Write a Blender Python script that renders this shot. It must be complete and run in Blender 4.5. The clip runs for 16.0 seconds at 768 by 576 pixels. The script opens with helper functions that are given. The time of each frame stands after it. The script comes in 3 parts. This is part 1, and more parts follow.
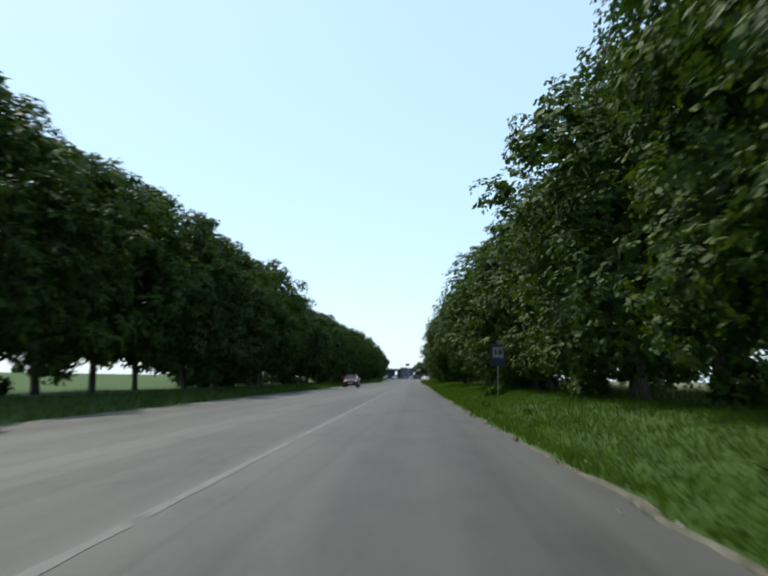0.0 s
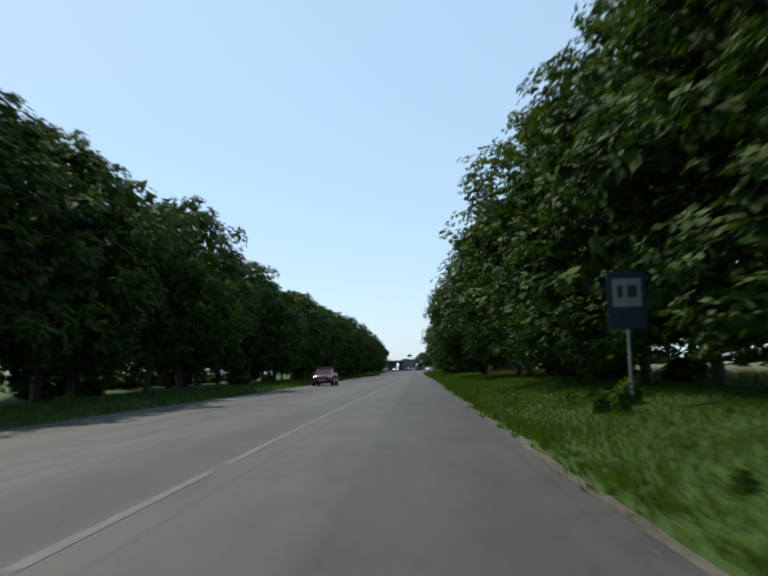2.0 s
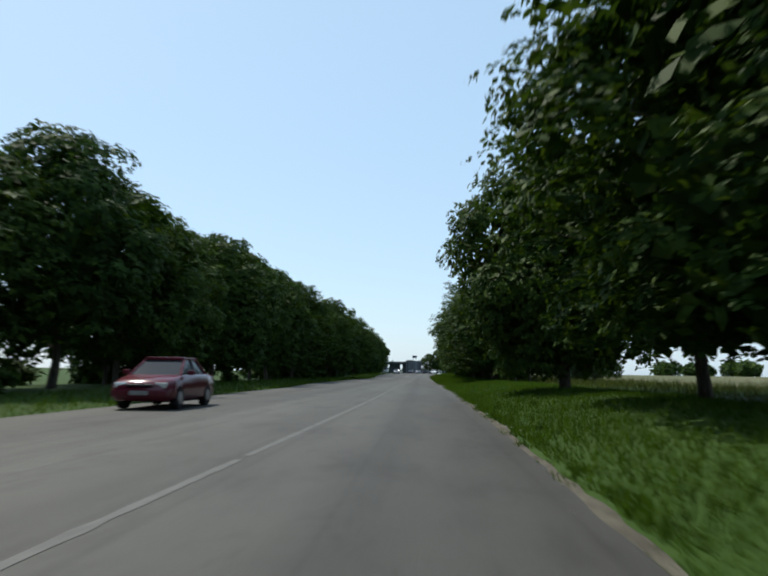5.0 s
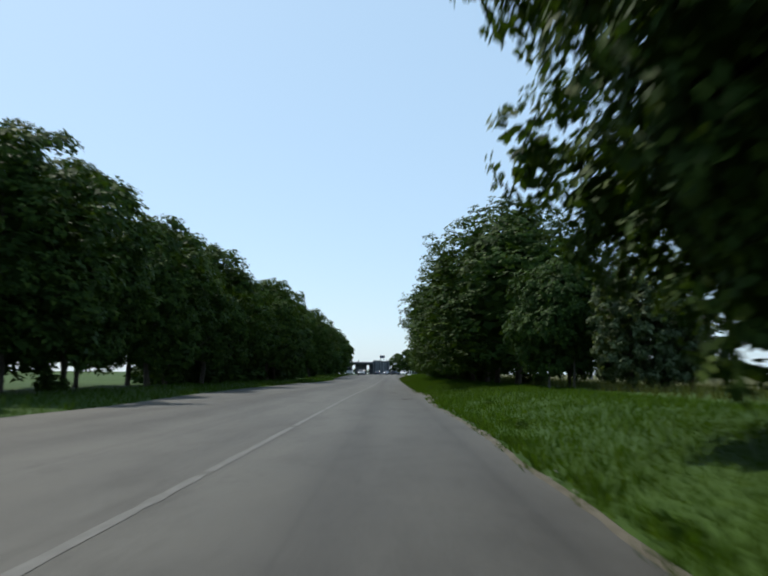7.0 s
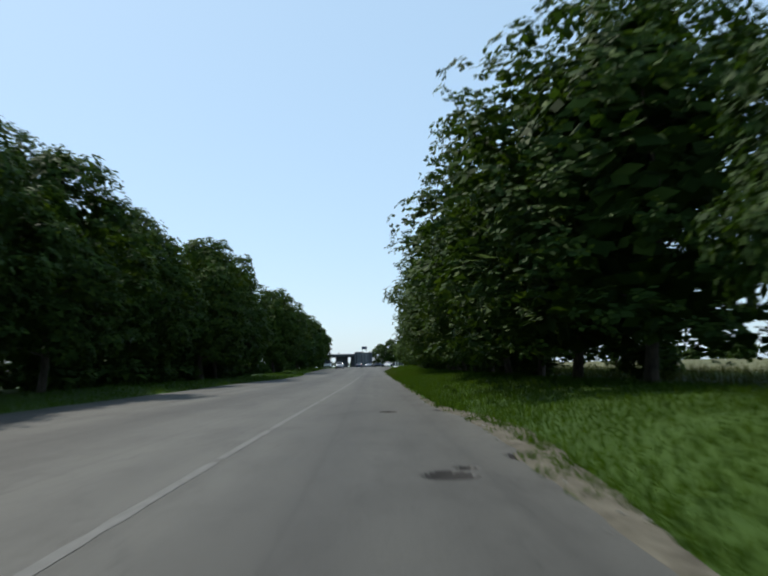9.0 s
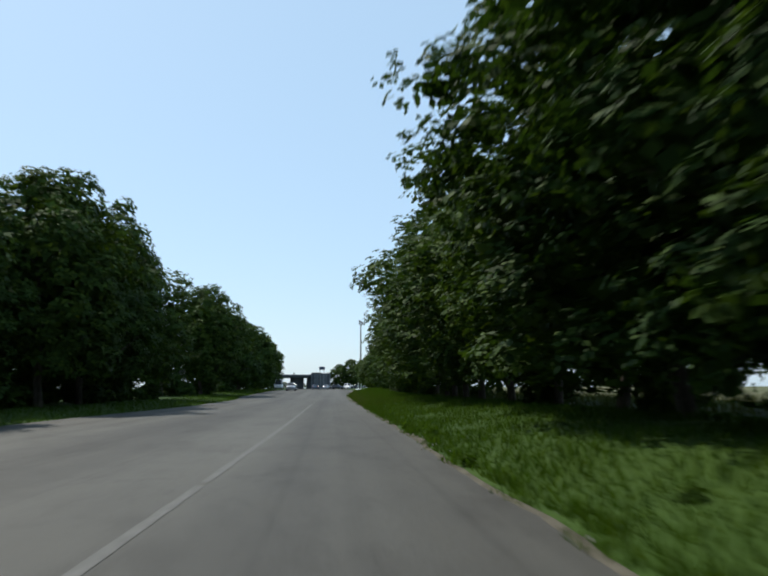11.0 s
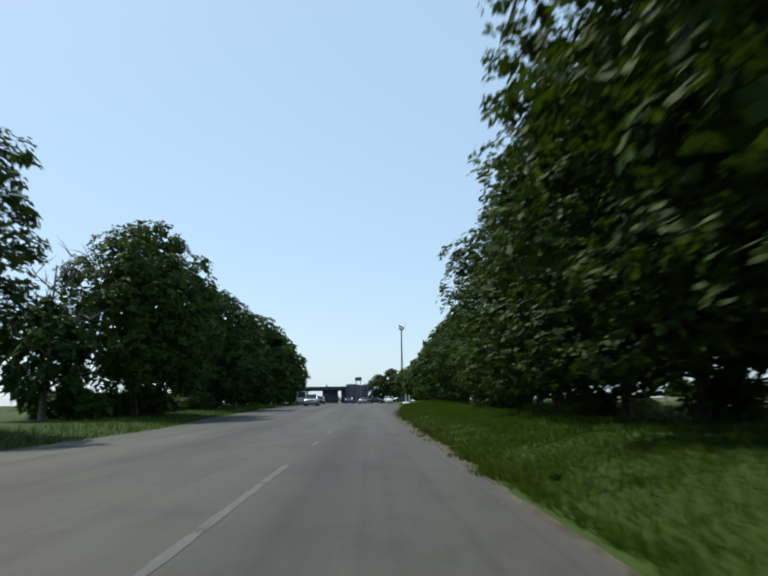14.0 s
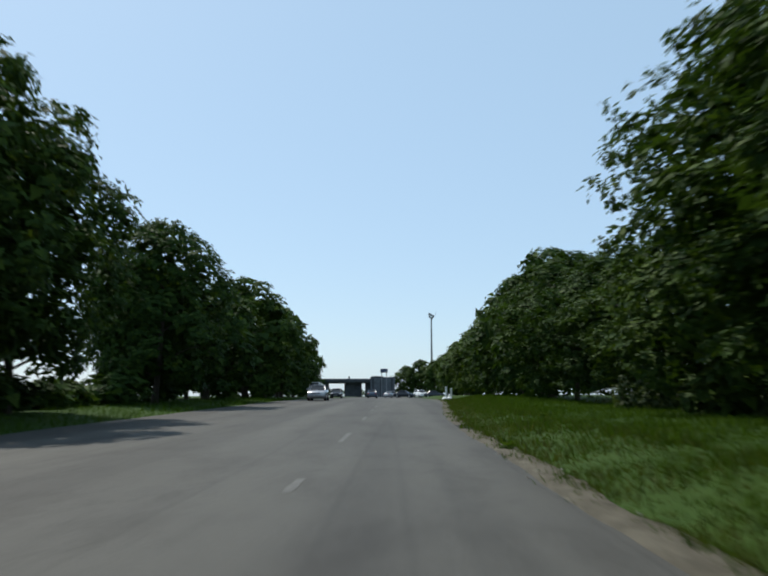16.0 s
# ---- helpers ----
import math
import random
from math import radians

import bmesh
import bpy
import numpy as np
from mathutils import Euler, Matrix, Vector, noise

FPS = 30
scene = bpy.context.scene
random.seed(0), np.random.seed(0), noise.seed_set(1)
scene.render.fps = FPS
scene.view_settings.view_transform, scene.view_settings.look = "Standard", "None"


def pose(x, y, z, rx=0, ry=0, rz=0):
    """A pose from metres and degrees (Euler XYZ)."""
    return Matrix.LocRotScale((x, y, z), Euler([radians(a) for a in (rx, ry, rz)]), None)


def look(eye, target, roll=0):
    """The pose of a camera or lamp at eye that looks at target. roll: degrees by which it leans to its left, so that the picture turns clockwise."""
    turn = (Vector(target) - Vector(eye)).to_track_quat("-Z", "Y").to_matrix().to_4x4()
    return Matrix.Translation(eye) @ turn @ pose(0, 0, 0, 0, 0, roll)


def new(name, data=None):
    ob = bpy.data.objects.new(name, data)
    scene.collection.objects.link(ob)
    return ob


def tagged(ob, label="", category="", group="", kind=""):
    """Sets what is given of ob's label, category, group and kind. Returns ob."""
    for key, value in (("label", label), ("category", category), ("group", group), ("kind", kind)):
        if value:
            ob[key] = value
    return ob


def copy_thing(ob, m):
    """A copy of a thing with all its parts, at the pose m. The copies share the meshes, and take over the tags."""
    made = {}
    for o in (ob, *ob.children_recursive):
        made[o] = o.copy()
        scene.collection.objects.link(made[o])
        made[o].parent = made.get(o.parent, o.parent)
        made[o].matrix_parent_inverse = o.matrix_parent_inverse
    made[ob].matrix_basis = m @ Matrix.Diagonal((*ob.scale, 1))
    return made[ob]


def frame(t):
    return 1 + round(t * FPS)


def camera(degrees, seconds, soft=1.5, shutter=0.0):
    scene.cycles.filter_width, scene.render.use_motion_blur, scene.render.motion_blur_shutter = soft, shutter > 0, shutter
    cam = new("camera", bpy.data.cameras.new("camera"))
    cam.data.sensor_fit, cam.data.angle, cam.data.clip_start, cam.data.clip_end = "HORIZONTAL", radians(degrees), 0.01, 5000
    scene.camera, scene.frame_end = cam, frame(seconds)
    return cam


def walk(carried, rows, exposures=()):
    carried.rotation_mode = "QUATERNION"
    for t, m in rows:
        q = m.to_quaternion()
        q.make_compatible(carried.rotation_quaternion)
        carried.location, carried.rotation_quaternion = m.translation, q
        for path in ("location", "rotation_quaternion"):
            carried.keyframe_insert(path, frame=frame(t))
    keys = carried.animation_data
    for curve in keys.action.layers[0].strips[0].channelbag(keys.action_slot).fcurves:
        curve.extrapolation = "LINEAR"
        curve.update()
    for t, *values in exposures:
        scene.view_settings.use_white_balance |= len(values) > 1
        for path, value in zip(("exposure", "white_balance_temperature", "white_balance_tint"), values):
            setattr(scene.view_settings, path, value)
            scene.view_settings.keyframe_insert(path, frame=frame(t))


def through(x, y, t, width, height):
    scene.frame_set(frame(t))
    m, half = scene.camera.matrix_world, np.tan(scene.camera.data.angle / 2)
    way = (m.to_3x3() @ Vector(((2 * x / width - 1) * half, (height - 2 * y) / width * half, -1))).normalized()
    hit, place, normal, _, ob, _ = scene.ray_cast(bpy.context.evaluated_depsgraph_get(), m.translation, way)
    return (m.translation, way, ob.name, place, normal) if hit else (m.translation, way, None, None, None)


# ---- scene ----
PATH = [  # seconds, x, y, z, yaw, pitch, roll (degrees)
    (0.0, -0.04, 0.00, 1.15, 2.44, 6.96, 0.86),
    (0.5, 0.03, 6.61, 1.15, 1.14, 9.26, 0.69),
    (1.0, 0.10, 13.21, 1.15, 2.22, 7.79, 0.59),
    (1.5, 0.17, 19.82, 1.15, 2.85, 7.28, -0.05),
    (2.0, 0.24, 26.42, 1.15, 2.46, 6.39, -1.22),
    (2.5, 0.23, 33.03, 1.15, 2.51, 6.00, -0.41),
    (3.0, 0.23, 39.63, 1.15, 1.46, 6.64, -0.85),
    (3.5, 0.23, 46.24, 1.15, 4.23, 6.36, 0.17),
    (6.0, 0.40, 79.26, 1.15, 1.14, 6.63, 0.95),
    (6.5, 0.37, 85.87, 1.15, 0.24, 5.97, 0.74),
    (7.0, 0.33, 92.47, 1.15, 0.62, 6.64, 0.50),
    (7.5, 0.30, 99.08, 1.15, -0.64, 5.56, -0.19),
    (8.0, 0.28, 105.68, 1.15, -0.53, 5.64, -0.77),
    (8.5, 0.26, 112.29, 1.15, 0.23, 5.46, -0.30),
    (9.0, 0.24, 118.89, 1.15, -0.86, 6.03, -1.07),
    (11.5, 0.03, 151.92, 1.15, -4.21, 7.79, 0.03),
    (12.0, 0.07, 158.52, 1.15, -1.82, 7.71, 1.94),
    (12.5, 0.11, 165.13, 1.15, -2.27, 7.95, 0.31),
    (13.0, 0.14, 171.74, 1.15, -1.51, 7.83, 0.32),
    (13.5, 0.16, 178.34, 1.15, -1.22, 8.23, 0.54),
    (14.0, 0.18, 184.95, 1.15, -1.14, 8.77, -0.66),
    (14.5, 0.20, 191.55, 1.15, 1.18, 6.73, 0.45),
    (15.0, 0.09, 198.16, 1.15, 0.51, 5.29, -1.08),
    (15.5, -0.02, 204.76, 1.15, 0.84, 7.12, -2.64),
    (16.0, -0.13, 211.37, 1.15, 0.95, 8.34, 0.02),
]


def course(t, x, y, z, yaw, pitch, roll):
    """Seconds and the pose of a camera with that heading (to the left of +y), tilt and lean."""
    a, b = radians(yaw), radians(pitch)
    ahead = Vector((-math.sin(a) * math.cos(b), math.cos(a) * math.cos(b), math.sin(b)))
    eye = Vector((x, y, z))
    return t, look(eye, eye + ahead, roll)


cam = camera(55.0, 16.0, soft=2.0, shutter=0.5)
walk(cam, [course(*row) for row in PATH], exposures=((0.0, 0.30), (0.6, 0.32), (1.1, 0.10), (1.6, -0.03), (13.4, -0.03), (14.2, -0.12), (16.0, -0.15)))

# ---- sky and sun ----
TO_SUN = Vector((-0.50, 0.53, 1.0)).normalized()
world = bpy.data.worlds.new("sky")
scene.world = world
world.use_nodes = True
wn = world.node_tree.nodes
sky = wn.new("ShaderNodeTexSky")
sky.sky_type, sky.sun_disc = "NISHITA", False
sky.sun_elevation = math.asin(TO_SUN.z)
sky.sun_rotation = math.atan2(TO_SUN.x, TO_SUN.y)
sky.air_density, sky.dust_density, sky.ozone_density = 1.0, 0.8, 0.5
# summer haze: the clear sky seen through an even pale veil
haze = wn.new("ShaderNodeMix")
haze.data_type, haze.blend_type = "RGBA", "MIX"
haze.inputs[0].default_value = 0.72
haze.inputs[7].default_value = (2.40, 3.52, 4.56, 1)
world.node_tree.links.new(sky.outputs[0], haze.inputs[6])
world.node_tree.links.new(haze.outputs[2], wn["Background"].inputs["Color"])
wn["Background"].inputs["Strength"].default_value = 0.20

lamp = bpy.data.lights.new("sun", "SUN")
lamp.energy, lamp.angle, lamp.color = 5.0, radians(0.6), (1.0, 0.95, 0.86)
sun = new("sun", lamp)
sun.matrix_world = look(TO_SUN * 100, (0, 0, 0))


# ---- materials ----
def material(name, roughness=0.7, metal=0.0):
    m = bpy.data.materials.new(name)
    m.use_nodes = True
    b = m.node_tree.nodes["Principled BSDF"]
    b.inputs["Roughness"].default_value, b.inputs["Metallic"].default_value = roughness, metal
    if roughness >= 0.7:
        b.inputs["Specular IOR Level"].default_value = 0.15
    return m, m.node_tree.nodes, m.node_tree.links, b


def noise_at(nodes, links, scale, detail=4.0, stretch=(1, 1, 1), rough=0.55):
    """A noise in object space, stretched along the axes."""
    at = nodes.new("ShaderNodeTexCoord")
    m = nodes.new("ShaderNodeMapping")
    m.inputs["Scale"].default_value = stretch
    n = nodes.new("ShaderNodeTexNoise")
    n.inputs["Scale"].default_value, n.inputs["Detail"].default_value, n.inputs["Roughness"].default_value = scale, detail, rough
    links.new(at.outputs["Object"], m.inputs[0])
    links.new(m.outputs[0], n.inputs["Vector"])
    return n.outputs["Fac"]


def ramp(nodes, links, fac, stops):
    r = nodes.new("ShaderNodeValToRGB")
    while len(r.color_ramp.elements) < len(stops):
        r.color_ramp.elements.new(0.5)
    for e, (at, c) in zip(r.color_ramp.elements, stops):
        e.position, e.color = at, (*c, 1)
    links.new(fac, r.inputs[0])
    return r.outputs[0]


def mixed(nodes, links, fac, a, b, kind="MIX"):
    """Mix of two colours (a socket or a triple each)."""
    m = nodes.new("ShaderNodeMix")
    m.data_type, m.blend_type = "RGBA", kind
    for value, socket in ((fac, m.inputs[0]), (a, m.inputs[6]), (b, m.inputs[7])):
        if isinstance(value, (int, float)):
            socket.default_value = value
        elif isinstance(value, tuple):
            socket.default_value = (*value, 1)
        else:
            links.new(value, socket)
    return m.outputs[2]


def bumped(nodes, links, bsdf, height, strength=0.3, distance=0.02):
    n = nodes.new("ShaderNodeBump")
    n.inputs["Strength"].default_value, n.inputs["Distance"].default_value = strength, distance
    links.new(height, n.inputs["Height"])
    links.new(n.outputs[0], bsdf.inputs["Normal"])


def plain(name, colour, roughness=0.5, metal=0.0, vary=0.15, scale=6.0):
    m, n, l, b = material(name, roughness, metal)
    dark = tuple(c * (1 - vary) for c in colour)
    lit = tuple(min(1, c * (1 + vary)) for c in colour)
    l.new(ramp(n, l, noise_at(n, l, scale), ((0.3, dark), (0.7, lit))), b.inputs["Base Color"])
    return m


def asphalt_material():
    m, n, l, b = material("asphalt", 0.72)
    b.inputs["Specular IOR Level"].default_value = 0.2
    base = ramp(n, l, noise_at(n, l, 0.35, 5, (1, 0.12, 1)), ((0.3, (0.061, 0.060, 0.054)), (0.7, (0.090, 0.089, 0.080))))
    grain = ramp(n, l, noise_at(n, l, 60, 2), ((0.35, (0.62, 0.62, 0.62)), (0.7, (1.0, 1.0, 1.0))))
    tracks = ramp(n, l, noise_at(n, l, 0.55, 1, (1, 0.008, 1)), ((0.38, (0.74, 0.74, 0.74)), (0.62, (1.12, 1.12, 1.11))))
    stains = ramp(n, l, noise_at(n, l, 0.9, 6, (1, 0.35, 1), 0.7), ((0.30, (0.62, 0.61, 0.60)), (0.50, (1, 1, 1)), (0.72, (1.14, 1.13, 1.1))))
    c = mixed(n, l, 1.0, base, grain, "MULTIPLY")
    c = mixed(n, l, 1.0, c, tracks, "MULTIPLY")
    c = mixed(n, l, 0.8, c, stains, "MULTIPLY")
    seams = ramp(n, l, noise_at(n, l, 0.8, 1, (1, 0.004, 1)), ((0.47, (1, 1, 1)), (0.5, (0.66, 0.66, 0.66)), (0.53, (1, 1, 1))))
    c = mixed(n, l, 0.45, c, seams, "MULTIPLY")
    at = n.new("ShaderNodeTexCoord")
    warp = n.new("ShaderNodeMapping")
    warp.inputs["Scale"].default_value = (1, 0.55, 1)
    shaken = n.new("ShaderNodeVectorMath")
    wob = n.new("ShaderNodeTexNoise")
    wob.inputs["Scale"].default_value = 1.6
    cell = n.new("ShaderNodeTexVoronoi")
    cell.feature, cell.inputs["Scale"].default_value = "DISTANCE_TO_EDGE", 0.28
    l.new(at.outputs["Object"], warp.inputs[0])
    l.new(at.outputs["Object"], wob.inputs["Vector"])
    l.new(warp.outputs[0], shaken.inputs[0])
    l.new(wob.outputs["Color"], shaken.inputs[1])
    l.new(shaken.outputs[0], cell.inputs["Vector"])
    cracks = ramp(n, l, cell.outputs["Distance"], ((0.0, (0.45, 0.45, 0.45)), (0.008, (1, 1, 1))))
    c = mixed(n, l, 0.4, c, cracks, "MULTIPLY")
    l.new(c, b.inputs["Base Color"])
    bumped(n, l, b, noise_at(n, l, 90, 3), 0.35, 0.01)
    return m


def leaf_material(name, dark, mid, light, through=0.35, gloss=0.12):
    m, n, l, b = material(name, 0.62)
    b.inputs["Specular IOR Level"].default_value = gloss
    g = n.new("ShaderNodeNewGeometry")
    c = ramp(n, l, g.outputs["Random Per Island"], ((0.0, dark), (0.6, mid), (1.0, light)))
    o = n.new("ShaderNodeObjectInfo")
    tone = ramp(n, l, o.outputs["Random"], ((0.0, (0.80, 0.86, 0.85)), (1.0, (1.15, 1.08, 0.95))))
    c = mixed(n, l, 1.0, c, tone, "MULTIPLY")
    l.new(c, b.inputs["Base Color"])
    t = n.new("ShaderNodeBsdfTranslucent")
    l.new(mixed(n, l, 1.0, c, (1.5, 1.6, 0.6), "MULTIPLY"), t.inputs["Color"])
    s = n.new("ShaderNodeMixShader")
    s.inputs[0].default_value = through
    l.new(b.outputs[0], s.inputs[1])
    l.new(t.outputs[0], s.inputs[2])
    l.new(s.outputs[0], n["Material Output"].inputs["Surface"])
    return m


def bark_material():
    m, n, l, b = material("bark", 0.9)
    f = noise_at(n, l, 5, 6, (3, 3, 0.5), 0.65)
    l.new(ramp(n, l, f, ((0.3, (0.035, 0.028, 0.022)), (0.7, (0.13, 0.11, 0.09)))), b.inputs["Base Color"])
    bumped(n, l, b, f, 0.8, 0.04)
    return m


def meadow_material():
    m, n, l, b = material("meadow", 0.95)
    far = ramp(n, l, noise_at(n, l, 0.05, 4), ((0.35, (0.020, 0.048, 0.006)), (0.65, (0.034, 0.066, 0.010))))
    near = ramp(n, l, noise_at(n, l, 2.2, 6, (1, 1, 1), 0.7), ((0.3, (0.8, 0.85, 0.8)), (0.7, (1.12, 1.08, 1.0))))
    l.new(mixed(n, l, 1.0, far, near, "MULTIPLY"), b.inputs["Base Color"])
    bumped(n, l, b, noise_at(n, l, 22, 4), 0.4, 0.03)
    return m


def dirt_material():
    m, n, l, b = material("sandy_dirt", 0.95)
    c = ramp(n, l, noise_at(n, l, 3.5, 6, (1, 0.5, 1), 0.7), ((0.3, (0.040, 0.036, 0.026)), (0.7, (0.125, 0.115, 0.088))))
    l.new(c, b.inputs["Base Color"])
    bumped(n, l, b, noise_at(n, l, 40, 4), 0.6, 0.02)
    return m


def paint_material():
    m, n, l, b = material("worn_road_paint", 0.7)
    wear = ramp(n, l, noise_at(n, l, 7, 5, (1, 0.5, 1), 0.75), ((0.36, (0, 0, 0)), (0.68, (1, 1, 1))))
    l.new(mixed(n, l, wear, (0.084, 0.084, 0.079), (0.124, 0.124, 0.117)), b.inputs["Base Color"])
    return m


def glass_material(name, tint=(0.03, 0.035, 0.04)):
    m, n, l, b = material(name, 0.04)
    b.inputs["Base Color"].default_value = (*tint, 1)
    b.inputs["Specular IOR Level"].default_value = 0.12
    return m


ASPHALT, MEADOW, DIRT, PAINT, BARK = asphalt_material(), meadow_material(), dirt_material(), paint_material(), bark_material()
DEAD_WOOD = plain("dead_wood", (0.16, 0.145, 0.125), 0.9)
# broken asphalt, darkened to near-black to stand in for shade in the potholes
BROKEN_SHADED = plain("broken_asphalt_shaded", (0.020, 0.019, 0.018), 0.9, 0, 0.25, 5)
LEAF = leaf_material("leaves", (0.024, 0.046, 0.013), (0.035, 0.066, 0.015), (0.062, 0.098, 0.018), 0.18, 0.05)
LEAF_PALE = leaf_material("pale_leaves", (0.036, 0.056, 0.026), (0.062, 0.090, 0.040), (0.14, 0.17, 0.10), 0.3, 0.2)
BLADE = leaf_material("grass_blades", (0.028, 0.059, 0.008), (0.038, 0.073, 0.010), (0.055, 0.088, 0.015), 0.36, 0.03)
DRY_BLADE = leaf_material("dry_blades", (0.040, 0.050, 0.014), (0.062, 0.072, 0.022), (0.095, 0.095, 0.036), 0.3, 0.04)
STEEL = plain("galvanised_steel", (0.32, 0.33, 0.34), 0.45, 0.8)
GREY_PAINT = plain("grey_painted_steel", (0.22, 0.23, 0.24), 0.6)
SIGN_BLUE = plain("sign_blue", (0.010, 0.018, 0.055), 0.5)
SIGN_WHITE = plain("sign_white", (0.75, 0.76, 0.76), 0.4, 0, 0.04)
BLACK = plain("black_rubber", (0.018, 0.018, 0.018), 0.8)
DARK_TRIM = plain("dark_plastic", (0.03, 0.03, 0.032), 0.5)
CONCRETE = plain("bridge_concrete", (0.11, 0.122, 0.135), 0.85, 0, 0.25, 1.2)
CONCRETE_DARK = plain("stained_concrete", (0.055, 0.06, 0.065), 0.85, 0, 0.3, 0.8)
RED_PAINT = plain("dark_red_car_paint", (0.105, 0.012, 0.022), 0.2)
WHITE_PAINT = plain("white_car_paint", (0.7, 0.7, 0.7), 0.25, 0, 0.03)
SILVER_PAINT = plain("silver_car_paint", (0.42, 0.43, 0.45), 0.25, 0.5, 0.05)
DARK_PAINT = plain("dark_car_paint", (0.025, 0.03, 0.04), 0.22)
BLUE_PAINT = plain("blue_grey_car_paint", (0.08, 0.11, 0.16), 0.25)
GLASS = glass_material("car_glass")
LENS = plain("lamp_lens", (0.75, 0.75, 0.72), 0.1, 0.3, 0.05)
RIM = plain("wheel_rim", (0.4, 0.4, 0.41), 0.35, 0.8)


# ---- mesh helpers ----
def mesh_of(name, verts, faces, mats=(), smooth=False):
    me = bpy.data.meshes.new(name)
    me.from_pydata([tuple(v) for v in verts], [], [tuple(f) for f in faces])
    for m in mats:
        me.materials.append(m)
    if smooth:
        me.polygons.foreach_set("use_smooth", [True] * len(me.polygons))
    me.update()
    return me


def part(name, bm, mat, parent, label=""):
    """Links a bmesh as one mesh object under a thing."""
    me = bpy.data.meshes.new(name)
    bmesh.ops.recalc_face_normals(bm, faces=bm.faces)
    bm.to_mesh(me)
    bm.free()
    me.materials.append(mat)
    ob = new(name, me)
    ob.parent = parent
    if label:
        ob["label"] = label
    return ob


def box(size, at=(0, 0, 0), bevel=0.0, turn=None):
    bm = bmesh.new()
    bmesh.ops.create_cube(bm, size=1.0)
    bmesh.ops.scale(bm, vec=size, verts=bm.verts)
    if bevel:
        bmesh.ops.bevel(bm, geom=bm.edges[:], offset=bevel, segments=2, affect="EDGES", profile=0.6)
    if turn:
        bmesh.ops.rotate(bm, cent=(0, 0, 0), matrix=Euler([radians(a) for a in turn]).to_matrix(), verts=bm.verts)
    bmesh.ops.translate(bm, vec=at, verts=bm.verts)
    return bm


def rod(a, b, r0, r1=None, sides=10):
    """A tapered rod between two places."""
    a, b = Vector(a), Vector(b)
    bm = bmesh.new()
    bmesh.ops.create_cone(bm, cap_ends=True, segments=sides, radius1=r0, radius2=r0 if r1 is None else r1, depth=(b - a).length)
    turn = (b - a).to_track_quat("Z", "Y").to_matrix()
    bmesh.ops.rotate(bm, cent=(0, 0, 0), matrix=turn, verts=bm.verts)
    bmesh.ops.translate(bm, vec=(a + b) / 2, verts=bm.verts)
    return bm


def empty(name, m, label, category, group=""):
    ob = new(name)
    ob.empty_display_size = 0.3
    ob.matrix_world = m
    return tagged(ob, label, category, group)


# ---- the lie of the land ----
def smooth(a, b, v):
    v = min(1.0, max(0.0, (v - a) / (b - a)))
    return v * v * (3 - 2 * v)


def road_z(y):
    """The road climbs a little towards the junction."""
    return 0.8 * smooth(205, 295, y)


def right_edge(y):
    wob = 0.10 * noise.noise((y * 0.11, 3.1, 0)) + 0.10 * noise.noise((y * 0.55, 7.7, 0))
    line = 2.06 - 0.26 * smooth(10, 26, y) + 0.28 * smooth(66, 98, y) - 0.18 * smooth(108, 126, y)
    return line + wob + 2.2 * smooth(232, 285, y) + 0.30 * smooth(126, 130, y) * (1 - smooth(134, 140, y)) - 0.14 * smooth(198, 212, y)


def left_edge(y):
    return -9.2 - 1.1 * smooth(115, 140, y) + 0.9 * smooth(172, 195, y) - 1.2 * smooth(218, 236, y) + 0.2 * noise.noise((y * 0.09, 9.2, 0)) + 0.10 * noise.noise((y * 0.6, 1.7, 0))


def centre_line(y):
    return -2.2 + 0.45 * smooth(50, 105, y) + 0.38 * smooth(120, 175, y)


def ground_z(x, y):
    z = road_z(y)
    r, l = right_edge(y), left_edge(y)
    if l < x < r:
        return z - 0.22
    d = x - r if x >= r else l - x
    rise = 0.5 if x >= r else 0.22
    lump = 0.05 * noise.noise((x * 0.5, y * 0.3, 0)) * min(1, d)
    return z - 0.03 + rise * smooth(0.2, 5.0, d) + lump


def spread(*steps):
    """Values from runs of (start, end, step)."""
    out = []
    for a, b, s in steps:
        n = max(1, round((b - a) / s))
        out += [a + (b - a) * i / n for i in range(n)]
    return out + [steps[-1][1]]


def sheet(name, xs, ys, height, mats, pick=None):
    verts = [(x, y, height(x, y)) for y in ys for x in xs]
    w = len(xs)
    faces = [(j * w + i, j * w + i + 1, (j + 1) * w + i + 1, (j + 1) * w + i) for j in range(len(ys) - 1) for i in range(w - 1)]
    me = mesh_of(name, verts, faces, mats, True)
    if pick:
        for p in me.polygons:
            p.material_index = pick(p.center)
    return new(name, me)


def build_ground():
    xs = spread((-2500, -300, 400), (-300, -40, 40), (-40, -16, 4), (-16, -9, 0.7), (-9, 1.5, 3.5), (1.5, 9, 0.5), (9, 40, 4), (40, 300, 40), (300, 2500, 400))
    ys = spread((-300, -20, 40), (-20, 320, 2), (320, 600, 20), (600, 4000, 400))
    tagged(sheet("ground", xs, ys, ground_z, [MEADOW]), "grassy roadside verge and open meadow", "ground", kind="structure")


HOLES = ((0.98, 126.7, 0.30, 0.34), (1.25, 127.3, 0.14, 0.2), (0.58, 137.6, 0.24, 0.40), (2.02, 128.2, 0.13, 0.45), (1.95, 138.0, 0.2, 0.3))


